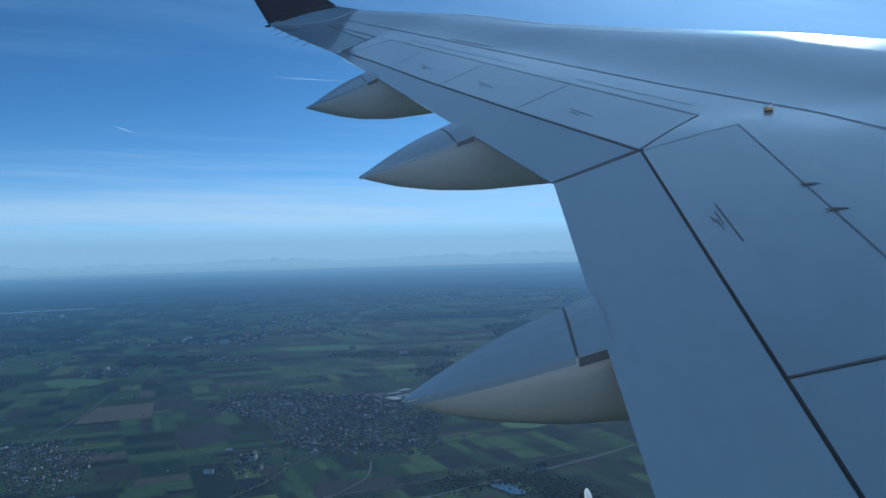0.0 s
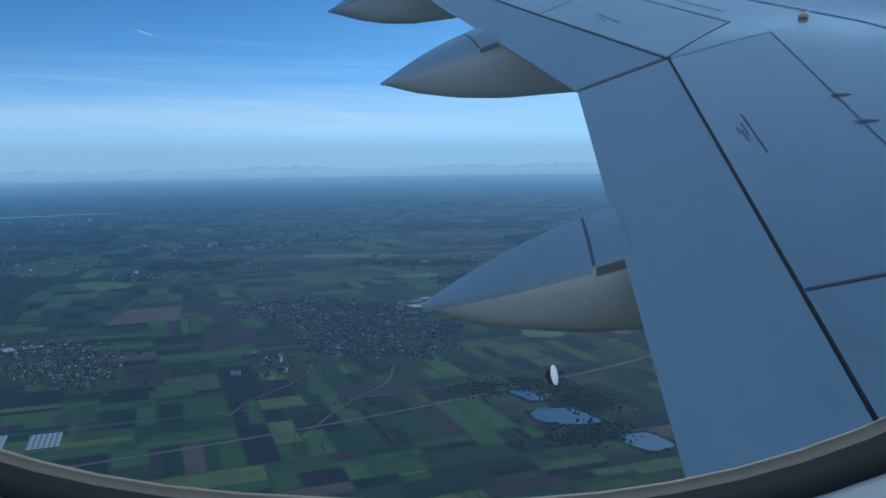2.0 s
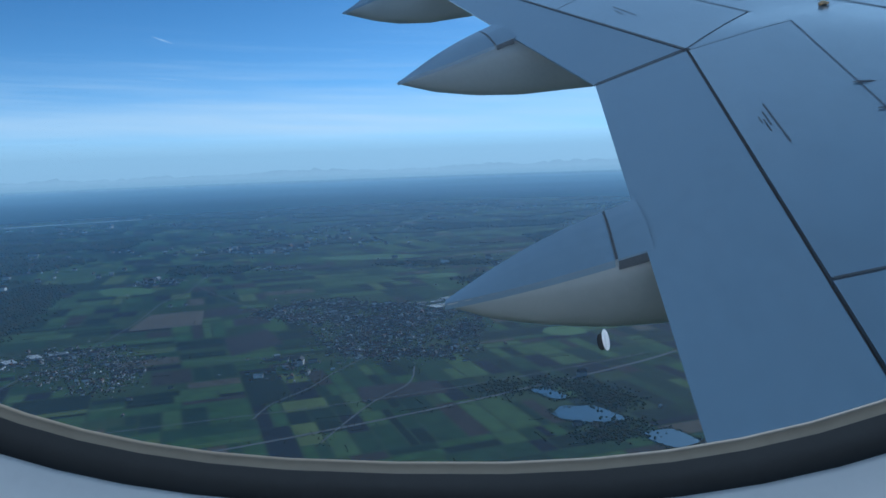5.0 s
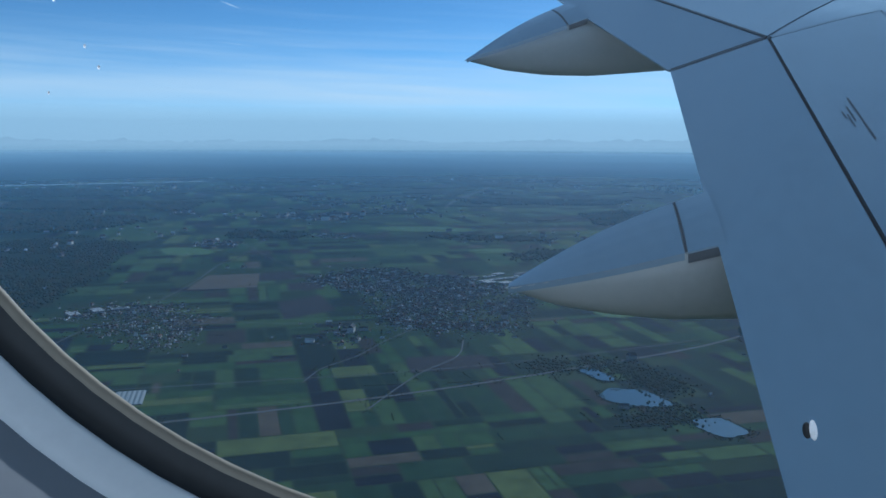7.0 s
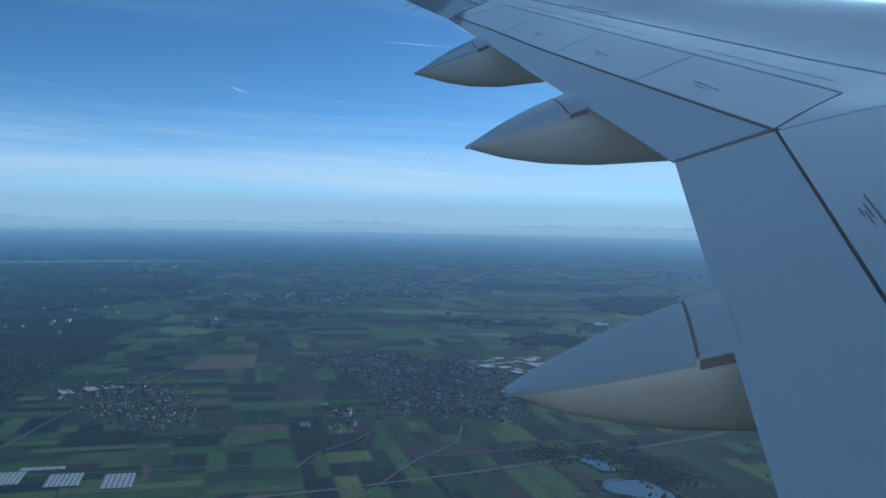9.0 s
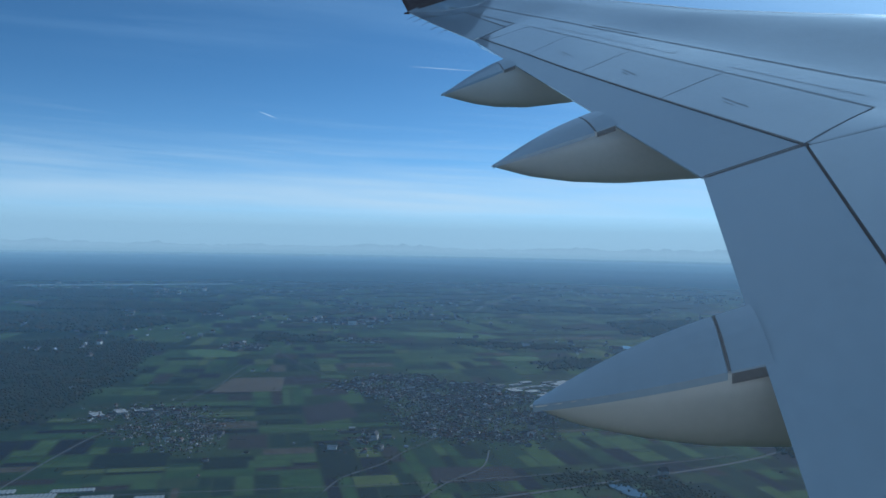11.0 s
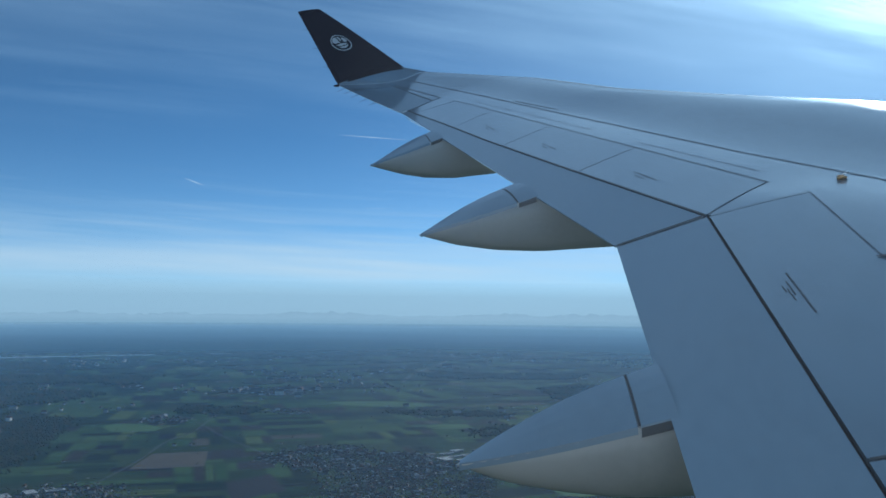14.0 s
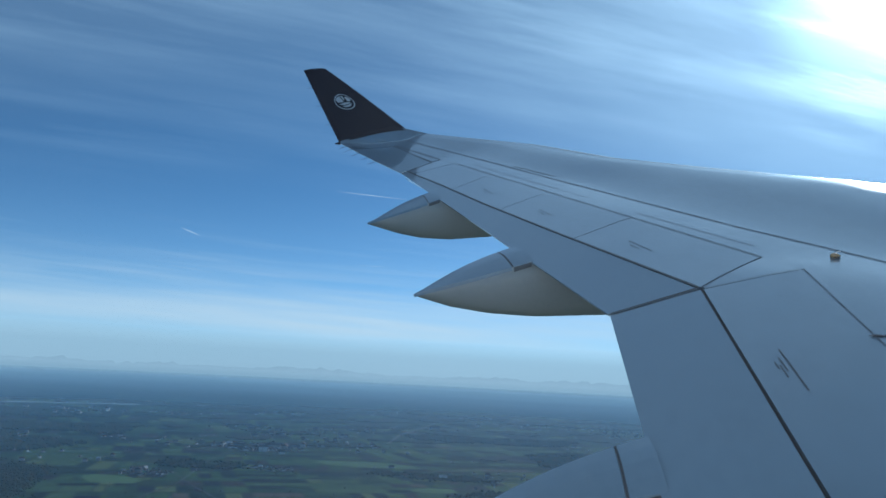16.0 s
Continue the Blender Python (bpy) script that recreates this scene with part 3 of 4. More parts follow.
    me.polygons.foreach_set("use_smooth", [i < (n - 1) * 12 for i in range(len(me.polygons))])
    # the cover, a little proud, in two pieces with a seam
    def cover(name, a, c):
        vs, mm = [], 12
        for i in range(mm):
            t = a + (c - a) * i / (mm - 1)
            grow = t ** 0.72
            x = tip.x + (near.x - tip.x) * t
            xf = tip.x + (far.x - tip.x) * t
            yf, yn = mid_y + (far.y - mid_y) * t ** 0.5, mid_y + (near.y - mid_y) * grow
            zf = tip.z + (far.z - tip.z) * (t + 0.10 * math.sin(math.pi * t))
            zn = tip.z + (near.z - tip.z) * (t - 0.05 * math.sin(math.pi * t))
            up = 0.006
            for q in range(5):
                r = q / 4
                crown = 0.05 * math.sin(math.pi * r) * min(1.0, grow) * (far - near).length
                vs.append(Vector((x + (xf - x) * r, yn + (yf - yn) * r, zn + (zf - zn) * r + up + crown)))
            vs += [Vector((xf, yf, zf - 0.025)), Vector((x, yn, zn - 0.025))]
        part(name, mesh_of(name, vs, grid_faces(mm, 7, 0, True) + [tuple(range(7)), tuple(range((mm - 1) * 7, mm * 7))], FLAP_GREY, False), b)
    cover("fairing_tail_cover", 0.02, 0.845)
    cover("fairing_front_cover", 0.86, 1.02)
    vs = []
    for t in (0.848, 0.858):
        grow = t ** 0.72
        yf, yn = mid_y + (far.y - mid_y) * t ** 0.5, mid_y + (near.y - mid_y) * grow
        zf = tip.z + (far.z - tip.z) * (t + 0.10 * math.sin(math.pi * t))
        zn = tip.z + (near.z - tip.z) * (t - 0.05 * math.sin(math.pi * t))
        x, xf = tip.x + (near.x - tip.x) * t, tip.x + (far.x - tip.x) * t
        for q in range(9):
            r = q / 8
            vs.append(Vector((x + (xf - x) * r, yn + (yf - yn) * r, zn + (zf - zn) * r + 0.008 + 0.05 * math.sin(math.pi * r) * grow * (far - near).length)))
    part("cover_seam", mesh_of("cover_seam", vs, grid_faces(2, 9), GAP), b, "dark seam across the cover")
    # dark block painting the shaded gap under the front cover on the near side
    vs = []
    for t in (0.86, 1.0):
        x, y = tip.x + (near.x - tip.x) * t, mid_y + (near.y - mid_y) * t ** 0.72 - 0.006
        z = tip.z + (near.z - tip.z) * (t - 0.05 * math.sin(math.pi * t))
        vs += [(x, y, z - 0.002), (x, y - 0.002, z - 0.04), (x, y + 0.05, z - 0.04), (x, y + 0.05, z - 0.002)]
    part("cover_gap_shade", mesh_of("cover_gap_shade", vs, grid_faces(2, 4, 0, True) + [(0, 1, 2, 3), (7, 6, 5, 4)], GAP), b, "dark block standing for the shaded gap under the cover")
    return b


flap_fairing((-0.466, 3.25, -0.598), (0.449, 3.465, -0.207), (0.474, 3.036, -0.388), [(-0.238, -0.679), (0.016, -0.724), (0.27, -0.749), (0.573, -0.743)], 0.9)
flap_fairing((-1.207, 6.79, 0.756), (-0.328, 7.07, 1.202), (-0.127, 6.517, 0.998), [(-0.872, 0.649), (-0.52, 0.583), (-0.12, 0.548), (0.482, 0.554)], 0.9)
flap_fairing((-2.477, 10.38, 2.069), (-1.65, 10.707, 2.543), (-1.414, 10.058, 2.304), [(-2.026, 1.918), (-1.722, 1.851), (-1.341, 1.815), (-0.898, 1.833)], 0.8)

# ---- winglet ----
W_ROOT = [Vector((-4.32, 15.72, 4.745)), Vector((-3.5, 15.60, 4.86)), Vector((-2.82, 15.42, 4.88))]
W_TIP = [Vector((-5.335, 16.35, 6.639)), Vector((-5.09, 16.35, 6.655)), Vector((-4.843, 16.35, 6.652))]


def winglet_point(s, h, side=0.0):
    def arc(k):
        a, b, c = k
        return a * (2 * (s - 0.5) * (s - 1)) + b * (4 * s * (1 - s)) + c * (2 * s * (s - 0.5))
    bend = Vector((0.10 * s, 0.0, -0.10)) * (4 * h * (1 - h)) * s
    p = arc(W_ROOT) * (1 - h) + arc(W_TIP) * h - bend
    thick = 0.10 * (1 - 0.6 * h) * math.sqrt(max(s, 0.0)) * (1 - s) ** 0.6 if 0 < s < 1 else 0.0
    return p + Vector((0.1, -0.95, 0.3)).normalized() * (side * (thick + 0.006))


vs = []
for i in range(15):
    s = i / 14
    a, b = wing_point(15.63 - 0.30 * s, 4.0 * s) + skin_normal(15.5, 4.0 * s) * 0.006, winglet_point(s, 0.02, 1.0)
    for k in range(7):
        t = k / 6
        vs.append(a.lerp(b, t))
part("tip_fillet", mesh_of("tip_fillet", vs, grid_faces(15, 7), WING_GREY, True), wing, "grey fillet curving up into the winglet")

ns, nh = 14, 14
vs = [winglet_point(i / (ns - 1), h / (nh - 1), sd) for sd in (1, -1) for h in range(nh) for i in range(ns)]
fs = grid_faces(nh, ns) + [tuple(reversed([v + ns * nh for v in f])) for f in grid_faces(nh, ns)]
rim = [i for i in range(ns)] + [h * ns + ns - 1 for h in range(1, nh)] + [(nh - 1) * ns + i for i in range(ns - 2, -1, -1)] + [h * ns for h in range(nh - 2, 0, -1)]
fs += [(a, b, b + ns * nh, a + ns * nh) for a, b in zip(rim, rim[1:] + rim[:1])]
winglet = part("winglet", mesh_of("winglet", vs, fs, NAVY, True), wing, "dark navy winglet with round pale emblem")


def on_winglet(cx, cz, lift=0.02):
    """A place on the inner face, from metres along (cx) and up (cz) about the emblem's centre."""
    return winglet_point(0.45 + cx / 1.0, 0.445 + cz / 2.0, 1.0) + Vector((0.1, -0.95, 0.3)).normalized() * lift


vs, n = [], 36
for i in range(n):
    a = 2 * math.pi * i / n
    for r in (0.205, 0.185):
        vs.append(on_winglet(r * math.cos(a) * 0.93, r * math.sin(a) * 1.06))
part("emblem_ring", mesh_of("emblem_ring", vs, grid_faces(n, 2) + [(2 * n - 2, 2 * n - 1, 1, 0)], EMBLEM), winglet, "pale ring")
for shape in ([(-0.015, 0.00), (-0.13, 0.02), (-0.14, 0.08), (-0.10, 0.14), (-0.06, 0.165), (-0.015, 0.16)], [(0.01, 0.02), (0.01, 0.165), (0.05, 0.15), (0.045, 0.06)],
              [(0.06, -0.01), (0.075, 0.10), (0.10, 0.11), (0.145, 0.06), (0.15, 0.00), (0.11, -0.03)], [(-0.14, -0.03), (-0.02, -0.02), (0.05, -0.04), (0.11, -0.05), (0.05, -0.085), (-0.05, -0.08)],
              [(-0.11, -0.085), (-0.02, -0.105), (0.10, -0.09), (0.06, -0.135), (0.00, -0.155), (-0.07, -0.135)]):
    part("emblem_stroke", mesh_of("emblem_stroke", [on_winglet(a, b) for a, b in shape], [tuple(range(len(shape)))], EMBLEM), winglet, "pale stroke")


def rod(name, a, b, r, mat, parent, label="", k=6):
    a, b = Vector(a), Vector(b)
    d = (b - a).normalized()
    e = d.orthogonal().normalized()
    f = d.cross(e)
    vs = [p + (e * math.cos(2 * math.pi * i / k) + f * math.sin(2 * math.pi * i / k)) * rr for p, rr in ((a, r), (b, r * 0.5)) for i in range(k)]
    return part(name, mesh_of(name, vs, grid_faces(2, k, 0, True) + [tuple(range(k)), tuple(range(k, 2 * k))], mat), parent, label)


for y in (14.2, 14.55, 14.9, 15.2, 15.45):
    p = wing_point(y, 0)
    rod("static_wick", p, p + Vector((-0.17, 0.01, -0.05)), 0.005, WICK, wing)
tail = winglet_point(0.0, 0.0)
rod("tail_light", tail + Vector((0.02, -0.03, 0.0)), tail + Vector((-0.09, -0.03, 0.0)), 0.03, NAVY, wing, "small dark tail light housing", 10)
for h in (0.25, 0.5, 0.75):
    p = winglet_point(0.0, h)
    rod("static_wick", p, p + Vector((-0.12, 0.0, 0.0)), 0.004, WICK, wing)


# ---- markings and fittings on the wing ----
def skin_bar(name, ya, yb, xa, xb, mat=MARKS):
    """A painted bar on the inboard or outboard panels, by its place in plan."""
    def at(y, x):
        lo, hi = 0.0, 3.0
        for _ in range(30):
            md = (lo + hi) / 2
            lo, hi = (md, hi) if wing_point(y, md).x < x else (lo, md)
        return wing_point(y, lo) + skin_normal(y, lo) * 0.003
    vs = [at(ya, xa), at(yb, xa), at(yb, xb), at(ya, xb)]
    return part(name, mesh_of(name, vs, [(0, 1, 2, 3)], mat), wing)


for ya, yb, x, w, n in ((3.47, 3.93, 1.179, 0.0045, 17), (3.68, 3.84, 1.152, 0.0036, 6), (3.62, 3.76, 1.136, 0.0036, 5), (3.72, 3.80, 1.122, 0.0036, 3)):
    step = (yb - ya) / n
    for k in range(n):
        skin_bar("marking", ya + step * k, ya + step * (k + 0.82), x - w, x + w)
for y in (6.15, 7.9, 9.6):
    strip("marking", y - 0.18, 1.36, y + 0.20, 1.40, 0.006, MARKS, 0.003, 4)
    strip("marking", y - 0.06, 1.31, y + 0.10, 1.33, 0.006, MARKS, 0.003, 4)
for y, back, ahead in ((3.884, 0.035, 0.085), (3.551, 0.045, 0.085)):
    p, nn = wing_point(y, 2.0), skin_normal(y, 2.0)
    vs = []
    for dx, w, h in ((-back, 0.003, 0.003), (-0.01, 0.008, 0.010), (0.04, 0.007, 0.010), (ahead, 0.002, 0.003)):
        q = wing_point(y - dx * 0.22, 2.0) + Vector((dx, 0, dx * 0.02))
        vs += [q + Vector((0, -w, 0)) + nn * 0.002, q + nn * (0.002 + h), q + Vector((0, w, 0)) + nn * 0.002]
    part("hinge_fitting", mesh_of("hinge_fitting", vs, grid_faces(4, 3, 0, True) + [(0, 1, 2), (9, 11, 10)], SEAL_LINE, True), wing, "slim dark hinge fitting across the seam")
    rod("fitting_pin", wing_point(y - ahead * 0.22, 2.0) + Vector((ahead, 0, 0.004)), wing_point(y - ahead * 0.22, 2.0) + Vector((ahead + 0.018, 0, 0.006)), 0.007, GAP, wing)
# a stencilled line beside the fore seam, the slat's seam, and a few fasteners
strip("marking", 9.7, 3.07, 10.9, 3.06, 0.012, MARKS, 0.003, 6)
strip("panel_seam", 0.2, 3.842, 15.4, 3.842, 0.012, SEAL_LINE, 0.004, 80)
for k in range(8):
    p, nn = wing_point(4.55 - 0.07 * k + 0.03 * (k % 2), 3.08 + 0.05 * (k % 3)), skin_normal(4.4, 3.1)
    rod("rivet", p + nn * 0.001, p + nn * 0.006, 0.006, STEEL, wing, "", 8)

lug_at = wing_point(5.2, 2.7)
bm = bmesh.new()
bmesh.ops.create_uvsphere(bm, u_segments=12, v_segments=8, radius=0.5)
for v in bm.verts:
    v.co = Vector((v.co.x * 0.07, v.co.y * 0.05, max(v.co.z, -0.2) * 0.03 * (1.2 - v.co.x) + 0.012))
me = bpy.data.meshes.new("amber_lug")
bm.to_mesh(me)
bm.free()
me.materials.append(ORANGE)
lug = part("amber_lug", me, wing, "small amber fitting beside a panel seam")
lug.location = lug_at
rod("lug_pin", lug_at + Vector((-0.03, 0, 0.02)), lug_at + Vector((0.035, 0, 0.045)), 0.008, STEEL, lug).matrix_parent_inverse = Matrix.Translation(-lug_at)

# ---- cabin window ----
CX, CZ, WA, WB, WN = 0.0529, 0.2975, 0.2526, 0.2795, 2.5

WINDOW_POSE = AC @ Matrix.Translation((CX, 0, CZ)) @ Matrix.Rotation(radians(3.49), 4, "Y") @ Matrix.Translation((-CX, 0, -CZ))

def oval(grow, y, n=96):
    out = []
    for i in range(n):
        a = 2 * math.pi * i / n
        c, s = math.cos(a), math.sin(a)
        out.append(Vector((CX + (WA + grow) * abs(c) ** (2 / WN) * (1 if c >= 0 else -1), y, CZ + (WB + grow) * abs(s) ** (2 / WN) * (1 if s >= 0 else -1))))
    return out


def rings(name, profile, mat, parent=None, label=""):
    vs = [v for g, y in profile for v in oval(g, y)]
    me = mesh_of(name, vs, grid_faces(len(profile), 96, 0, True), mat, True)
    return part(name, me, parent, label)


window = tagged(new("window_1"), "rounded cabin window with white reveal and rubber seal", "window", "", "structure")
window.matrix_world = WINDOW_POSE
rings("seal_lip", [(0.004, -0.242), (0.0006, -0.2422), (0.0, -0.2432), (0.0005, -0.2446), (0.0015, -0.2453), (0.0023, -0.2456)], LIP, window, "beige seal lip")
rings("gasket", [(0.0023, -0.2456), (0.0045, -0.2462), (0.0070, -0.2475), (0.0084, -0.2500), (0.0086, -0.2520)], GASKET, window, "dark rubber gasket")
rings("window_reveal", [(0.0086, -0.2520), (0.0080, -0.2526), (0.0086, -0.2540), (0.0112, -0.2585), (0.0132, -0.2612), (0.0140, -0.2618), (0.0145, -0.2628)], REVEAL, window, "white plastic reveal edge")
rings("window_surround", [(0.0145, -0.2628), (0.0150, -0.2660), (0.020, -0.285), (0.025, -0.305), (0.034, -0.325), (0.048, -0.338), (0.075, -0.344)], CABIN, window, "grey moulded window surround")
rings("outer_frame", [(0.004, -0.242), (0.03, -0.236), (0.07, -0.20), (0.11, -0.15)], GASKET, window)
o = oval(0.105, -0.168)
pane = part("pane", mesh_of("pane", o, [tuple(range(96))], PANE), window, "clear acrylic pane")
pane.visible_shadow = False

# vent hole in the pane: the light on its inner edge shaped as a small white bead
bm = bmesh.new()
bmesh.ops.create_uvsphere(bm, u_segments=14, v_segments=10, radius=0.5)
for v in bm.verts:
    v.co = Vector((v.co.x * 0.0025, v.co.y * 0.003, v.co.z * 0.0074))
me = bpy.data.meshes.new("vent_lit_edge")
bm.to_mesh(me)
bm.free()
me.materials.append(MILKY)
bead = part("vent_lit_edge", me, window, "small white bead standing for the vent hole's lit edge")
bead.location = (0.1113, -0.1705, 0.0324)
bead.rotation_euler = (0, radians(-10), 0)
bm = bmesh.new()
bmesh.ops.create_uvsphere(bm, u_segments=14, v_segments=10, radius=0.5)
for v in bm.verts:
    v.co = Vector((v.co.x * 0.0030, v.co.y * 0.002, v.co.z * 0.0060))
me = bpy.data.meshes.new("vent_hole")
bm.to_mesh(me)
bm.free()
me.materials.append(GASKET)
hole = part("vent_hole", me, window, "dark vent hole")
hole.location = (0.1100, -0.1676, 0.0311)
hole.rotation_euler = (0, radians(-10), 0)


for x, z, r in ((-0.1677, 0.179, 0.0007), (-0.1557, 0.1616, 0.0006), (-0.1503, 0.1537, 0.0006), (-0.1724, 0.1442, 0.0005)):
    k = 10
    vs = [(x + r * math.cos(2 * math.pi * i / k), -0.1688, z + 1.4 * r * math.sin(2 * math.pi * i / k)) for i in range(k)] + [(x, -0.1696, z)]
    part("water_speck", mesh_of("water_speck", vs, [(i, (i + 1) % k, k) for i in range(k)], MILKY), window, "tiny bright water speck on the pane")


def plate_with_hole(name, grow, y, size, mat):
    """A flat wall panel round the window's oval."""
    inner = oval(grow, y)
    outer = []
    for v in inner:
        d = Vector((v.x - CX, 0, v.z - CZ))
        k = min(size[0] / max(abs(d.x), 1e-6), size[1] / max(abs(d.z), 1e-6))
        outer.append(Vector((CX + d.x * k, y, CZ + d.z * k)))
    ob = new(name, mesh_of(name, inner + outer, grid_faces(2, 96, 0, True), mat))
    ob.matrix_world = WINDOW_POSE
    return ob


tagged(plate_with_hole("wall_side", 0.075, -0.344, (0.62, 0.62), CABIN), "pale grey plastic cabin side panel", "wall", "", "structure")
tagged(plate_with_hole("wall_outer", 0.11, -0.15, (0.62, 0.62), FUSELAGE), "white painted fuselage skin round the window", "wall", "", "structure")
x0, x1, y0, y1, z0, z1 = CX - 0.62, CX + 0.62, -1.5, -0.15, CZ - 0.62, CZ + 0.62
for name, quad, cat in (("wall_front", [(x1, y0, z0), (x1, y1, z0), (x1, y1, z1), (x1, y0, z1)], "wall"),
                        ("wall_back", [(x0, y0, z0), (x0, y1, z0), (x0, y1, z1), (x0, y0, z1)], "wall"),
                        ("floor", [(x0, y0, z0), (x1, y0, z0), (x1, y1, z0), (x0, y1, z0)], "floor"),
                        ("ceiling", [(x0, y0, z1), (x1, y0, z1), (x1, y1, z1), (x0, y1, z1)], "ceiling")):
    ob = tagged(new(name, mesh_of(name, quad, [(0, 1, 2, 3)], CABIN)), "plain grey cabin lining behind the window", cat, "", "structure")
    ob.matrix_world = WINDOW_POSE
tagged(plate_with_hole("wall_inner", 0.1, -1.5, (0.62, 0.62), CABIN), "plain grey cabin lining with an unseen opening for the added lamp", "wall", "", "structure")
# unseen lamp added across the cabin to brighten the window reveal like daylight
day = new("added_cabin_daylight", bpy.data.lights.new("added_cabin_daylight", "AREA"))
day.data.shape, day.data.size, day.data.size_y, day.data.energy, day.data.color = "RECTANGLE", 0.6, 0.7, 5.0, (0.9, 0.96, 1.0)
day.matrix_world = WINDOW_POSE @ look((CX, -1.49, CZ), (CX, 0, CZ))

# fuselage barrel outside
vs, fs, na, nx = [], [], 64, 60
for i in range(nx):
    for k in range(na):
        a = 2 * math.pi * k / na
        vs.append((-9 + 18 * i / (nx - 1), -2.03 + 1.9 * math.cos(a), CZ + 1.9 * math.sin(a)))
for f in grid_faces(nx, na, 0, True):
    c = sum((Vector(vs[v]) for v in f), Vector()) / 4
    if not (abs(c.x - CX) < 0.72 and abs(c.z - CZ) < 0.64 and c.y > -1.0) and not (abs(c.x - CX) < 0.72 and abs(c.z - CZ) < 0.64 and c.y < -3.0):
        fs.append(f)
barrel = tagged(new("fuselage", mesh_of("fuselage", vs, fs, FUSELAGE, True)), "white painted fuselage barrel", "fuselage", "", "structure")
barrel.matrix_world = AC

# ---- the land ----
rng = np.random.default_rng(7)


def disc(radius, z, n=360):
    return [(radius * math.cos(2 * math.pi * i / n), radius * math.sin(2 * math.pi * i / n), z) for i in range(n)]


ground = tagged(new("ground", mesh_of("ground", disc(4900, GZ), [tuple(range(360))], GROUND)), "flat farmland reaching to the hazy horizon", "ground", "", "structure")

# the map lies turned and shifted under the aircraft
LAND = Matrix.Rotation(radians(-5.0), 4, "Z") @ Matrix.Translation((-20.0, 45.0, 0.0))


def land(name, me):
    ob = new(name, me)
    ob.matrix_world = LAND
    return ob


TOWN = [(-227, 456), (-207, 514), (-161, 522), (-123, 493), (-93, 474), (-67, 449), (-65, 402), (-56, 369), (-68, 348), (-86, 330), (-105, 343), (-126, 349), (-149, 379), (-174, 426)]
VILLAGE = [(-302, 306), (-308, 345), (-283, 372), (-225, 332), (-202, 281), (-215, 265), (-251, 285), (-271, 286)]
FAR_TOWN = [(-437, 824), (-443, 880), (-376, 890), (-341, 870), (-341, 847), (-389, 808)]
ESTATE = [(-132, 491), (-101, 523), (-69, 542), (-46, 582), (-9, 656), (15, 652), (43, 618), (30, 584), (7, 543), (-19, 495), (-50, 447), (-72, 467), (-94, 482)]
EAST_TOWN = [(3, 710), (67, 758), (94, 726), (140, 663), (140, 600), (89, 602), (40, 632)]
HAMLETS = [[(-400, 582), (-404, 623), (-368, 612), (-360, 582)], [(-120, 300), (-128, 330), (-150, 345), (-170, 330), (-150, 305)], [(-330, 690), (-300, 700), (-285, 670), (-320, 665)]]
LAKES = [[(-21, 295), (-14, 301), (-1, 286), (-7, 281)], [(-9, 268), (3, 277), (14, 271), (24, 258), (6, 253), (-4, 257)], [(24, 245), (36, 252), (48, 238), (36, 228)],
         [(-70, 747), (-65, 770), (-46, 758), (-48, 741)], [(83, 849), (100, 900), (114, 880), (127, 920), (134, 897), (114, 846), (95, 830)]]
POOLS = [[(-429, 266), (-444, 289), (-429, 296), (-412, 278), (-407, 259)], [(-412, 385), (-405, 392), (-384, 364), (-392, 360)], [(-358, 299), (-352, 303), (-336, 280), (-342, 278)]]
SAND = [(-436, 244), (-447, 279), (-451, 296), (-428, 298), (-402, 276), (-405, 252)]
RIPARIAN = [(-560, 300), (-640, 470), (-568, 552), (-542, 606), (-468, 583), (-378, 442), (-347, 360), (-318, 300), (-330, 250), (-300, 190), (-380, 150), (-470, 190)]
WOODS = [[(-97, 984), (-60, 1040), (13, 1062), (47, 973), (18, 895), (-23, 847), (-69, 871)], [(-119, 622), (-85, 652), (-46, 646), (-46, 610), (-100, 589)],
         [(-28, 299), (-12, 316), (11, 301), (24, 281), (16, 277), (0, 293), (-12, 307), (-22, 303)], [(10, 250), (28, 262), (22, 240), (4, 238)], [(-40, 300), (-30, 312), (-24, 294), (-34, 284)],
         [(-220, 720), (-130, 740), (-100, 715), (-190, 690)], [(150, 900), (260, 960), (300, 880), (190, 850)], [(-420, 690), (-345, 705), (-330, 660), (-400, 640)],
         [(150, 1150), (420, 1250), (400, 1050), (180, 1040)], [(-900, 900), (-640, 980), (-600, 860), (-820, 800)], [(-900, 690), (-700, 800), (-560, 760), (-560, 640), (-700, 560)],
         [(-300, 1150), (-60, 1240), (-80, 1130), (-260, 1080)], [(-1300, 1000), (-1000, 1150), (-800, 1050), (-1050, 900)], [(60, 380), (76, 396), (72, 404), (56, 390)], [(70, 300), (96, 312), (90, 326), (66, 312)]]
STUBBLE = [(-283, 399), (-300, 451), (-269, 470), (-245, 422)]
DARK_FIELDS = [[(-269, 472), (-253, 488), (-234, 458), (-254, 440)], [(-209, 383), (-195, 412), (-167, 373), (-184, 343)], [(-97, 292), (-64, 307), (-54, 288), (-87, 270)], [(-232, 440), (-214, 452), (-200, 430), (-220, 418)]]
GLASSHOUSES = [(-224, 190, 26, 15), (-197, 200, 12, 15), (-178, 206, 11, 17), (-236, 197, 7, 5), (-214, 208, 16, 4)]


def inside(x, y, poly):
    hit = False
    for (ax, ay), (bx, by) in zip(poly, poly[1:] + poly[:1]):
        if (ay > y) != (by > y) and x < (bx - ax) * (y - ay) / (by - ay) + ax:
            hit = not hit
    return hit


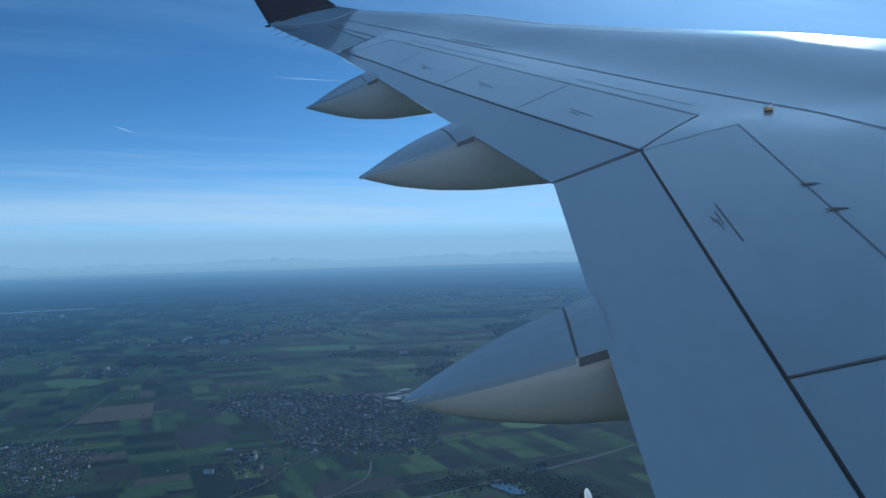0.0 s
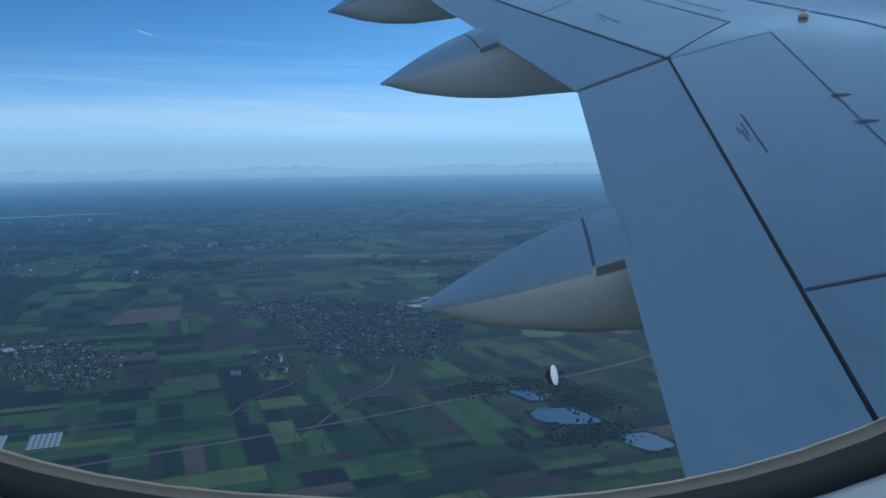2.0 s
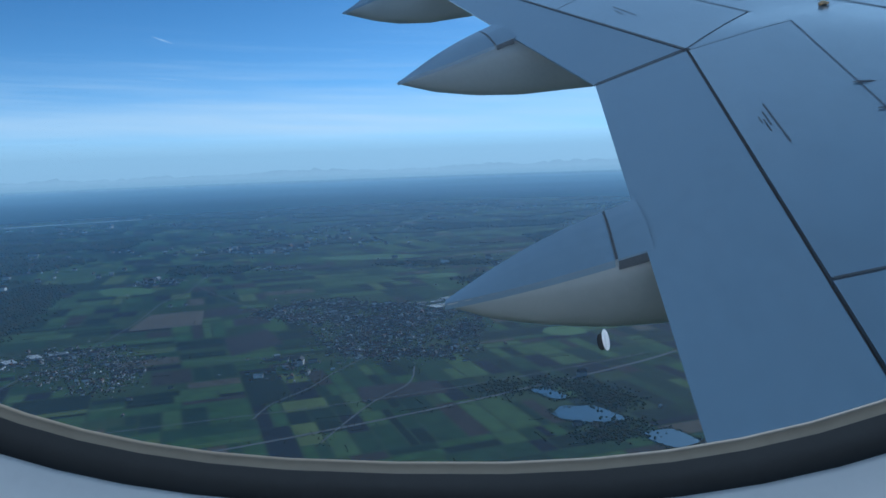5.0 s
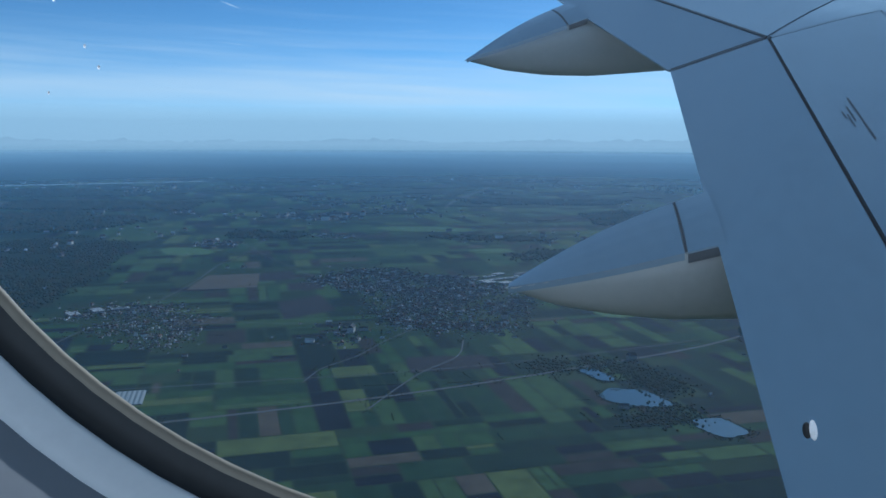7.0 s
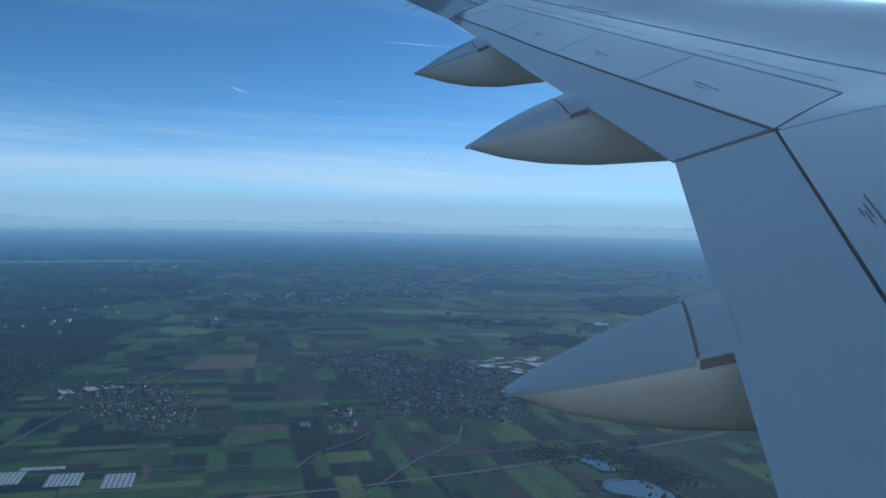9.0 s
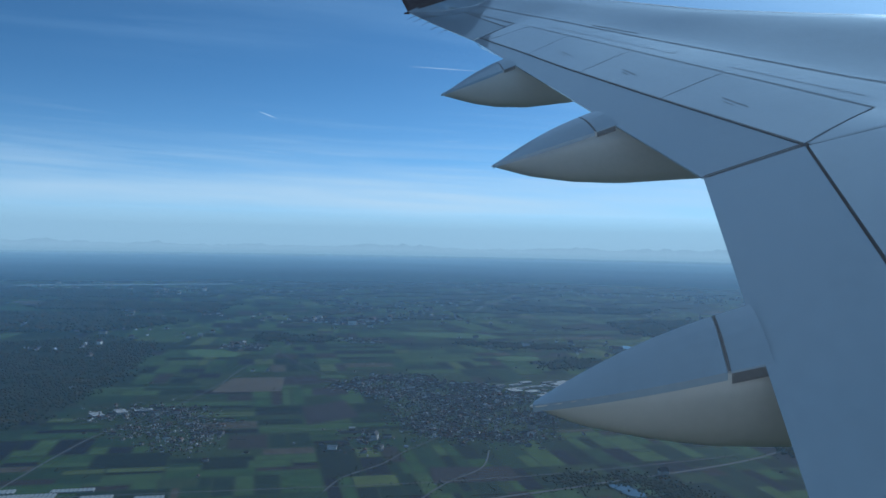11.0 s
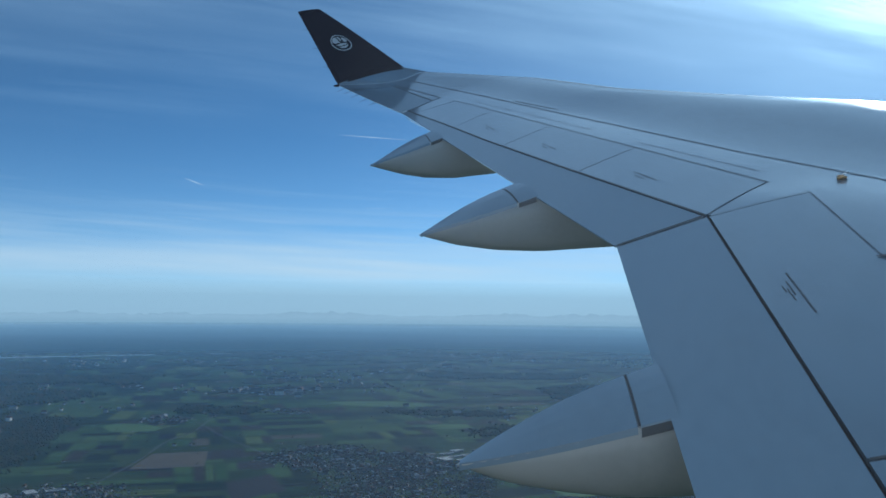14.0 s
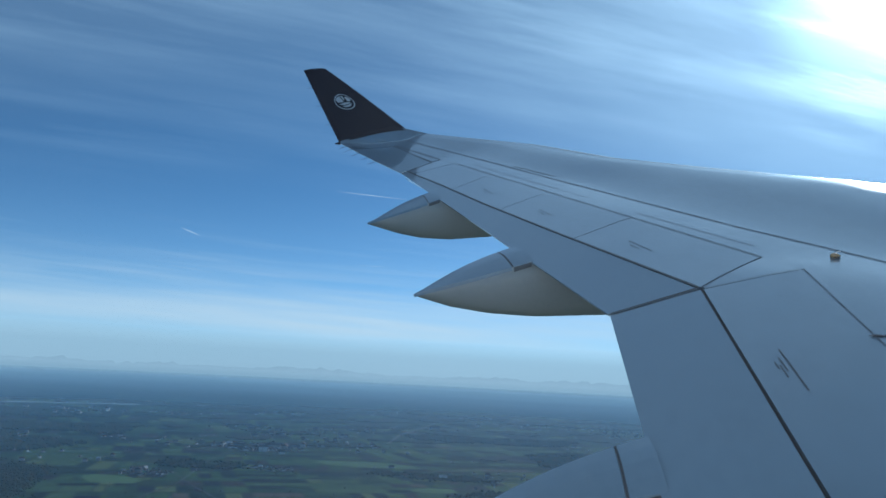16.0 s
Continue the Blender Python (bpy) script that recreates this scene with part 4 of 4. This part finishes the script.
def random_in(poly, n):
    xs, ys = [p[0] for p in poly], [p[1] for p in poly]
    out = []
    while len(out) < n:
        x, y = rng.uniform(min(xs), max(xs)), rng.uniform(min(ys), max(ys))
        if inside(x, y, poly) and noise.noise(Vector((x * 0.03, y * 0.03, 9.0))) + rng.normal(0, 0.15) > -0.12:
            out.append((x + rng.normal(0, 4.5), y + rng.normal(0, 4.5)))
    return out


def flat_patch(name, poly, z, mat, label, cat, rough=0.12, kind="structure"):
    """An irregular patch lying on the land."""
    if rough > 0.1:
        for _ in range(2):
            poly = [(a[0] * (1 - t) + b[0] * t, a[1] * (1 - t) + b[1] * t) for a, b in zip(poly, poly[1:] + poly[:1]) for t in (0.25, 0.75)]
    c = np.mean(np.array(poly), 0)
    vs = []
    for (ax, ay), (bx, by) in zip(poly, poly[1:] + poly[:1]):
        for k in range(4):
            t = k / 4
            x, y = ax + (bx - ax) * t, ay + (by - ay) * t
            w = 1 + rough * noise.noise(Vector((x * 0.15, y * 0.15, 3.1))) * 2
            vs.append((c[0] + (x - c[0]) * w, c[1] + (y - c[1]) * w, GZ + z))
    return tagged(land(name, mesh_of(name, vs, [tuple(range(len(vs)))], mat)), label, cat, "", kind)


# parcels: blocks split again and again along a turned grid, each block with its own way of ploughing, then gently warped
def parcels():
    turn = radians(31)
    ca, sa = math.cos(turn), math.sin(turn)
    vs, fs = [], []
    keep_out = [TOWN, VILLAGE, FAR_TOWN, ESTATE, EAST_TOWN, STUBBLE, RIPARIAN] + DARK_FIELDS + LAKES + POOLS + WOODS
    stack = [(-2600.0, -900.0, 2600.0, 3000.0, 0)]
    while stack:
        a, b, c, d, way = stack.pop()
        w, h = c - a, d - b
        mx, my = (a + c) / 2, (b + d) / 2
        gx, gy = mx * ca - my * sa, mx * sa + my * ca
        far = math.hypot(gx, gy)
        if max(w, h) < 260 and (gy < 40 or far > 2700):
            continue
        if way == 0 and max(w, h) < 90 + far * 0.12:
            way = 1 if rng.random() < 0.42 else 2
        long_side, short_side = (25 + far * 0.038) * rng.uniform(0.6, 1.8), (8.0 + far * 0.014) * rng.uniform(0.6, 1.9)
        if way == 2:
            long_side, short_side = short_side, long_side
        if w > long_side or h > short_side:
            f = rng.uniform(0.35, 0.65)
            if w / long_side > h / short_side:
                stack += [(a, b, a + w * f, d, way), (a + w * f, b, c, d, way)]
            else:
                stack += [(a, b, c, b + h * f, way), (a, b + h * f, c, d, way)]
            continue
        if any(inside(gx, gy, p) for p in keep_out) or rng.random() < 0.05:
            continue
        g = 0.25 + far * 0.0006
        base = len(vs)
        for x, y in ((a + g, b + g), (mx, b + g), (c - g, b + g), (c - g, d - g), (mx, d - g), (a + g, d - g)):
            X, Y = x * ca - y * sa, x * sa + y * ca
            k = min(1.0, max(0.0, (far - 350) / 500))
            wv = noise.noise_vector(Vector((X * 0.004, Y * 0.004, 0.5))) * (6 + 18 * k) + noise.noise_vector(Vector((X * 0.0013, Y * 0.0013, 2.5))) * 110 * k
            vs.append((X + wv.x, Y + wv.y, GZ + 0.12))
        fs.append(tuple(range(base, base + 6)))
    return vs, fs


vs, fs = parcels()
for bright in ([(-60, 860), (0, 900), (70, 870), (60, 820), (-30, 800)], [(50, 980), (160, 1020), (200, 960), (80, 930)], [(-300, 780), (-200, 800), (-180, 760), (-280, 740)], [(-420, 560), (-380, 575), (-345, 540), (-390, 525)],
               [(-160, 640), (-125, 655), (-115, 630), (-150, 615)], [(-60, 690), (10, 700), (0, 675), (-50, 665)], [(-30, 420), (-10, 432), (4, 412), (-18, 400)]):
    flat_patch("meadow", bright, 0.17, MEADOW, "bright green meadow among darker fields", "meadow", 0.11)
tagged(land("farm_fields", mesh_of("farm_fields", vs, fs, FIELDS)), "patchwork of green, brown and ploughed field strips", "fields", "", "stuff")
flat_patch("stubble_field", STUBBLE, 0.2, TAN, "pale tan stubble field among green fields", "field", 0.02)
for dark in DARK_FIELDS:
    flat_patch("ploughed_field", dark, 0.2, PLOUGHED, "dark ploughed field beside the town", "field", 0.02)
for k, lake in enumerate(LAKES):
    flat_patch("lake", lake, 0.3, PALE_WATER if k == 4 else WATER, "small lake with wooded shore", "lake")
flat_patch("gravel_bank", SAND, 0.22, TAN, "pale gravel bank round a quarry pond", "gravel")
for k, pool in enumerate(POOLS):
    flat_patch("pond", pool, 0.3, TEAL_WATER if k == 0 else WATER, "turquoise quarry pond" if k == 0 else "blue pond in the riverside wood", "pond")
flat_patch("wood_floor", RIPARIAN, 0.16, FOREST, "dark floor of the riverside wood", "wood")
flat_patch("river", [(-1900, 560), (-1341, 1045), (-1116, 1235), (-1010, 1350), (-800, 1540), (-812, 1556), (-1030, 1362), (-1130, 1255), (-1355, 1068), (-1920, 590)], 0.35, PALE_WATER, "pale straight river reach far off", "river", 0.0)


def ribbon(name, pts, w, z, mat, label, cat):
    """A road along a smooth line."""
    dense = []
    P = [Vector((x, y, GZ + z)) for x, y in pts]
    for i in range(len(P) - 1):
        a, b, c, d = P[max(i - 1, 0)], P[i], P[i + 1], P[min(i + 2, len(P) - 1)]
        for k in range(10):
            t = k / 10
            dense.append(0.5 * ((2 * b) + (c - a) * t + (2 * a - 5 * b + 4 * c - d) * t * t + (3 * b - a - 3 * c + d) * t ** 3))
    dense.append(P[-1])
    vs = []
    for i, p in enumerate(dense):
        q = (dense[min(i + 1, len(dense) - 1)] - dense[max(i - 1, 0)]).normalized()
        s = Vector((-q.y, q.x, 0)) * w / 2
        vs += [p - s, p + s]
    tagged(land(name, mesh_of(name, vs, grid_faces(len(dense), 2), mat)), label, cat, "", "structure")
    return dense


HIGHWAY = [(520, 1100), (330, 830), (230, 680), (173, 587), (129, 512), (92, 447), (63, 399), (39, 362), (14, 333), (-14, 305), (-44, 275), (-77, 245), (-117, 212), (-200, 150), (-300, 70)]
RAILWAY = [(30, 365), (14, 350), (-35, 309), (-72, 282), (-105, 261), (-144, 239), (-230, 190)]
ROADS = [(HIGHWAY, 1.7), (RAILWAY, 0.7), ([(-124, 243), (-125, 264), (-118, 289), (-116, 315), (-110, 345)], 0.8), ([(-239, 193), (-267, 277), (-270, 323), (-290, 413), (-318, 496), (-330, 560), (-380, 700), (-420, 850)], 0.9),
         ([(-87, 221), (-83, 269), (-75, 300), (-80, 330)], 0.8), ([(-290, 1017), (-312, 1152), (-328, 1397), (-362, 1698)], 4.0), ([(-340, 330), (-270, 340), (-200, 330), (-140, 350)], 0.6),
         ([(-227, 470), (-300, 540), (-380, 620), (-520, 700)], 0.8), ([(-60, 450), (-20, 480), (20, 530), (60, 620), (80, 700), (60, 820)], 0.9), ([(150, 280), (100, 350), (72, 412), (40, 470), (10, 520)], 0.7)]
lines = [ribbon("road", p, w, 0.25 + 0.02 * i, ROAD, "grey country road between the fields", "road") for i, (p, w) in enumerate(ROADS)]


def houses(places, size, name, label):
    vs, fs, slots = [], [], []
    for x, y in places:
        k = size * float(np.exp(rng.normal(-0.1, 0.38)))
        w, d, h = k * rng.uniform(0.7, 1.2), k * rng.uniform(0.9, 2.2), k * rng.uniform(0.45, 0.8)
        a = rng.choice([0.42, 0.42 + math.pi / 2]) + rng.normal(0, 0.15)
        ca, sa = math.cos(a), math.sin(a)
        b = len(vs)
        r = h + w * rng.uniform(0.3, 0.5)
        for px, py, pz in ((-w, -d, 0), (w, -d, 0), (w, d, 0), (-w, d, 0), (-w, -d, h), (w, -d, h), (w, d, h), (-w, d, h)):
            vs.append((x + (px * ca - py * sa) / 2, y + (px * sa + py * ca) / 2, GZ + pz))
        fs += [(b, b + 1, b + 5, b + 4), (b + 1, b + 2, b + 6, b + 5), (b + 2, b + 3, b + 7, b + 6), (b + 3, b, b + 4, b + 7)]
        slots += [0] * 4
        c = len(vs)
        for px, py, pz in ((-w * 1.1, -d * 1.06, h), (w * 1.1, -d * 1.06, h), (w * 1.1, d * 1.06, h), (-w * 1.1, d * 1.06, h), (0, -d * 1.06, r), (0, d * 1.06, r)):
            vs.append((x + (px * ca - py * sa) / 2, y + (px * sa + py * ca) / 2, GZ + pz))
        fs += [(c, c + 3, c + 5, c + 4), (c + 1, c + 4, c + 5, c + 2), (c, c + 4, c + 1), (c + 3, c + 2, c + 5)]
        slots += [1] * 4
    tagged(land(name, mesh_of(name, vs, fs, [HOUSE, ROOFS], False, slots)), label, "houses", "", "stuff")


houses(random_in(TOWN, 4200), 0.85, "town_houses", "many small pale houses with dark pitched roofs")
houses(random_in(VILLAGE, 800), 0.78, "village_houses", "cluster of pale village houses with pitched roofs")
houses(random_in(FAR_TOWN, 260), 2.4, "far_town_houses", "distant pale town houses in haze")
houses(random_in(EAST_TOWN, 700), 1.5, "east_town_houses", "distant town houses beside the industrial estate")
for spot in HAMLETS:
    houses(random_in(spot, 60), 1.3, "hamlet_houses", "small hamlet of pale houses between the fields")
clusters = []
for _ in range(60):
    dist, ang = rng.uniform(620, 2600), rng.uniform(-0.95, 0.35)
    cx, cy = dist * math.sin(ang), dist * math.cos(ang)
    k = 1 + dist / 1500
    clusters += [(cx + rng.normal(0, 22 * k), cy + rng.normal(0, 18 * k)) for _ in range(int(rng.uniform(8, 34)))]
houses(clusters, 2.6, "far_hamlets", "small distant hamlets of pale houses")
houses([(rng.uniform(-700, 350), rng.uniform(240, 1200)) for _ in range(200)], 1.15, "farmsteads", "scattered farmsteads among the fields")


def clump_mesh(k):
    bm = bmesh.new()
    bmesh.ops.create_icosphere(bm, subdivisions=1, radius=1.0)
    for v in bm.verts:
        v.co *= 1 + 0.35 * noise.noise(v.co * 1.7 + Vector((k * 7.3, 0, 0)))
        v.co.z *= 0.8
    bm.verts.index_update()
    out = ([tuple(v.co) for v in bm.verts], [tuple(v.index for v in f.verts) for f in bm.faces])
    bm.free()
    return out


CLUMPS = [clump_mesh(k) for k in range(5)]


def trees(places, size, name, label):
    allv, fs, b = [], [], 0
    for i, (x, y) in enumerate(places):
        v, f = CLUMPS[i % 5]
        s = size * rng.uniform(0.55, 1.35)
        allv.append(np.array(v) * s + np.array((x, y, GZ + s * 0.7)))
        fs += [tuple(j + b for j in q) for q in f]
        b += len(v)
    tagged(land(name, mesh_of(name, np.concatenate(allv), fs, LEAVES)), label, "trees", "", "stuff")


wood = []
for w in WOODS:
    xs, yy = [p[0] for p in w], [p[1] for p in w]
    area = (max(xs) - min(xs)) * (max(yy) - min(yy)) * 0.5
    far = math.hypot(np.mean(xs), np.mean(yy))
    size = max(0.45, 0.2 + far * 0.0017)
    wood += [(p, size) for p in random_in(w, int(min(3500, area / size ** 2 / 1.7)))]
for lo, hi, size in ((0, 0.8, 0.5), (0.8, 1.6, 1.2), (1.6, 9, 1.9)):
    sel = [p for p, s in wood if lo <= s < hi]
    if sel:
        trees(sel, size, "woodland", "dense dark autumn woodland between fields")
near = random_in(TOWN, 3600) + random_in(VILLAGE, 900) + random_in(EAST_TOWN, 500)
trees(near, 0.33, "garden_trees", "dark garden trees between the houses")
hedge = []
for ln in lines:
    for p in ln:
        for _ in range(12):
            if noise.noise(Vector((p.x * 0.02, p.y * 0.02, 5.0))) + rng.normal(0, 0.2) > 0.0:
                hedge.append((p.x + rng.normal(0, 2.2), p.y + rng.normal(0, 2.2)))
for _ in range(260):
    x, y, a, n = rng.uniform(-600, 350), rng.uniform(180, 900), rng.choice([0.42, 1.99]) + rng.normal(0, 0.1), int(rng.uniform(4, 16))
    hedge += [(x + math.cos(a) * k * 0.5 + rng.normal(0, 0.2), y + math.sin(a) * k * 0.5 + rng.normal(0, 0.2)) for k in range(2 * n)]
trees(random_in(RIPARIAN, 14000), 0.85, "riverside_wood", "dark riverside wood with autumn crowns")
for lake in LAKES[:3] + POOLS:
    for (ax, ay), (bx, by) in zip(lake, lake[1:] + lake[:1]):
        hedge += [(ax + (bx - ax) * t + rng.normal(0, 0.9), ay + (by - ay) * t + rng.normal(0, 0.9)) for t in rng.uniform(0, 1, 70)]
trees(hedge, 0.27, "hedgerow_trees", "rows of small autumn trees along roads and field edges")


# irregular far woods, each a low block of treetops with a ragged edge
vs, fs = [], []
for _ in range(170):
    dist = 900 + 1900 * rng.random()
    ang = rng.uniform(-1.0, 0.45)
    cx, cy = dist * math.sin(ang), dist * math.cos(ang)
    if any(inside(cx, cy, p) for p in [TOWN, VILLAGE, ESTATE, EAST_TOWN] + LAKES):
        continue
    la, lb, turn = dist * rng.uniform(0.012, 0.06), dist * rng.uniform(0.008, 0.022), rng.normal(0.42, 0.5)
    h, n, base, seed = 0.7 + dist * 0.0006, 40, len(vs), rng.uniform(0, 90)
    for k in range(n):
        t = 2 * math.pi * k / n
        w = 1 + 0.55 * noise.noise(Vector((math.cos(t) * 1.6, math.sin(t) * 1.6, seed))) + rng.normal(0, 0.04)
        x, y = la * w * math.cos(t), lb * w * math.sin(t)
        X, Y = cx + x * math.cos(turn) - y * math.sin(turn), cy + x * math.sin(turn) + y * math.cos(turn)
        vs += [(X, Y, GZ), (X, Y, GZ + h * rng.uniform(0.6, 1.1))]
    fs += [(base + 2 * k, base + 2 * ((k + 1) % n), base + 2 * ((k + 1) % n) + 1, base + 2 * k + 1) for k in range(n)]
    vs.append((cx, cy, GZ + h * 1.15))
    fs += [(base + 2 * k + 1, base + 2 * ((k + 1) % n) + 1, len(vs) - 1) for k in range(n)]
tagged(land("far_woodland", mesh_of("far_woodland", vs, fs, FOREST)), "dark irregular woods scattered between far fields", "woods", "", "stuff")


# ---- industrial halls ----
def hall(w, d, h, dark):
    w, d = w * 0.8, d * 0.8
    ob = tagged(new("industrial_hall"), "low grey industrial hall with pale flat roof", "hall", "industrial estate halls")
    def box(name, x0, x1, y0, y1, z0, z1, mat):
        v = [(x, y, z) for z in (z0, z1) for x, y in ((x0, y0), (x1, y0), (x1, y1), (x0, y1))]
        part(name, mesh_of(name, v, [(0, 1, 5, 4), (1, 2, 6, 5), (2, 3, 7, 6), (3, 0, 4, 7), (4, 5, 6, 7)], mat), ob)
    box("body", -w / 2, w / 2, -d / 2, d / 2, 0, h, HALL_WALL)
    box("roof", -w / 2 - 0.1, w / 2 + 0.1, -d / 2 - 0.1, d / 2 + 0.1, h, h + 0.15, HALL_DARK if dark else HALL_ROOF)
    for k in range(3):
        y = -d / 2 + d * (k + 0.5) / 3
        box("roof_light", -w * 0.4, w * 0.4, y - 0.25, y + 0.25, h + 0.15, h + 0.3, HALL_WALL)
    return ob


kinds = [hall(9, 13, 0.9, False), hall(6, 12, 0.8, True), hall(10, 7, 1.0, False), hall(4, 6, 0.7, True), hall(7, 11, 0.9, False), hall(12, 5, 0.8, False), hall(3.5, 9, 0.7, False), hall(5, 5, 0.8, True)]
spots = []
for _ in range(2500):
    x, y = rng.uniform(-135, 45), rng.uniform(445, 660)
    if len(spots) < 120 and inside(x, y, ESTATE) and all(math.hypot(x - p, y - q) > 8.5 for p, q in spots):
        spots.append((x, y))
spots += [(104, 612), (116, 622), (127, 634), (92, 606), (132, 612), (-170, 854), (-148, 873), (-300, 318), (-294, 330), (-285, 338)]
for i, (x, y) in enumerate(spots):
    m = LAND @ pose(x, y, GZ, 0, 0, 56 + rng.normal(0, 3) + 90 * int(rng.random() < 0.3))
    if i < 8:
        kinds[i].matrix_basis = m
    else:
        copy_thing(kinds[int(rng.integers(8))], m)


def glasshouse(x, y, w, d):
    """A wide low hall with many parallel ridges."""
    ob = tagged(new("glasshouse"), "large pale glasshouse with many low ridges", "glasshouse", "glasshouses beside the road")
    ob.matrix_basis = LAND @ pose(x, y, GZ, 0, 0, 31)
    v = [(a, b, z) for z in (0, 0.35) for a, b in ((-w / 2, -d / 2), (w / 2, -d / 2), (w / 2, d / 2), (-w / 2, d / 2))]
    part("body", mesh_of("body", v, [(0, 1, 5, 4), (1, 2, 6, 5), (2, 3, 7, 6), (3, 0, 4, 7)], HALL_WALL), ob)
    n = max(2, int(w / 1.6))
    for k in range(n):
        a, b = -w / 2 + w * k / n, -w / 2 + w * (k + 1) / n
        v = [(a, -d / 2, 0.35), (b, -d / 2, 0.35), ((a + b) / 2, -d / 2, 0.62), (a, d / 2, 0.35), (b, d / 2, 0.35), ((a + b) / 2, d / 2, 0.62)]
        part("roof_ridge", mesh_of("roof_ridge", v, [(0, 1, 2), (3, 5, 4), (0, 2, 5, 3), (1, 4, 5, 2)], GLASSHOUSE), ob)


for spot in GLASSHOUSES:
    glasshouse(*spot)

# ---- mountains, painted haze and high cloud ----
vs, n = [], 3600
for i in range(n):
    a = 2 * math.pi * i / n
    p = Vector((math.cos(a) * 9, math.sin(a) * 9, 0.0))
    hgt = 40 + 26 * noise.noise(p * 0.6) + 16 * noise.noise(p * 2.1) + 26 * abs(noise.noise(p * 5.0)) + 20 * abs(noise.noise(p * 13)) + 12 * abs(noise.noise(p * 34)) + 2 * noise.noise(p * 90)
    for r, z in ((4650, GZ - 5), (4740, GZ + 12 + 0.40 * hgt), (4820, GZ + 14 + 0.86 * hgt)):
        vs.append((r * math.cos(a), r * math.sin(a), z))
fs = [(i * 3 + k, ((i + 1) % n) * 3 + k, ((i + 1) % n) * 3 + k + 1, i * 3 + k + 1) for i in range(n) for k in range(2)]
tagged(new("backdrop", mesh_of("backdrop", vs, fs, ROCK, True)), "mountain range along the horizon, coloured pale haze blue", "mountains", "", "structure")

# distance haze painted as one level sheet over the land: the further off, the denser
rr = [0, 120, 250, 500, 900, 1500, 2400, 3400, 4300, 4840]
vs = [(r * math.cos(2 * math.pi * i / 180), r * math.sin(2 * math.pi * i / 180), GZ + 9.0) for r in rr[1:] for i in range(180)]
mist = new("mist", mesh_of("mist", vs + [(0, 0, GZ + 9.0)], grid_faces(len(rr) - 1, 180, 0, True) + [(i, (i + 1) % 180, len(vs)) for i in range(180)], HAZE_SHEET))
tagged(mist, "level sheet that paints blue distance haze over the land", "mist", "", "structure")
# glowing ring before the mountains, paints the haze over them
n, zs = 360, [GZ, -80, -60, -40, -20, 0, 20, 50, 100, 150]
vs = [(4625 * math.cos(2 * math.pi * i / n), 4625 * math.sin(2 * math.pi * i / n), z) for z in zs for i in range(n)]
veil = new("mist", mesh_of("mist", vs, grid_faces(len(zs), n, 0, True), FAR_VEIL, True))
tagged(veil, "self-lit veil painting pale haze in front of the mountains", "mist", "", "structure")
# lower glowing ring, added to soften the dark far edge of the land
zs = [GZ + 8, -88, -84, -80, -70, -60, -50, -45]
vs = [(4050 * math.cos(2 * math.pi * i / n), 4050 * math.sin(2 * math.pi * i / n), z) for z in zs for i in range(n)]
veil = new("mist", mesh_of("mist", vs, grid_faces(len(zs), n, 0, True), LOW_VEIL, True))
tagged(veil, "low self-lit veil painting haze over the land's far edge", "mist", "", "structure")

for x, y, turn, length, w in ((-165, 3126, -6, 330, 22), (-358, 2338, 31, 200, 14), (-637, 1321, 93, 85, 8), (-400, 1717, 11, 75, 10), (-239, 992, 27, 95, 7), (-833, 3744, 81, 600, 26), (-1200, 3900, 40, 900, 30), (250, 2100, -4, 260, 14),
                              (420, 1500, 8, 140, 10), (-900, 1900, 70, 160, 9), (330, 900, 40, 120, 7)):
    v = [(-length / 2, -w / 2, 0), (length / 2, -w / 2, 0), (length / 2, w / 2, 0), (-length / 2, w / 2, 0)]
    tr = tagged(new("contrail", mesh_of("contrail", v, [(0, 1, 2, 3)], TRAIL)), "thin white contrail in the blue sky", "contrail", "", "structure")
    tr.matrix_world = pose(x, y, 215, 0, 0, turn)
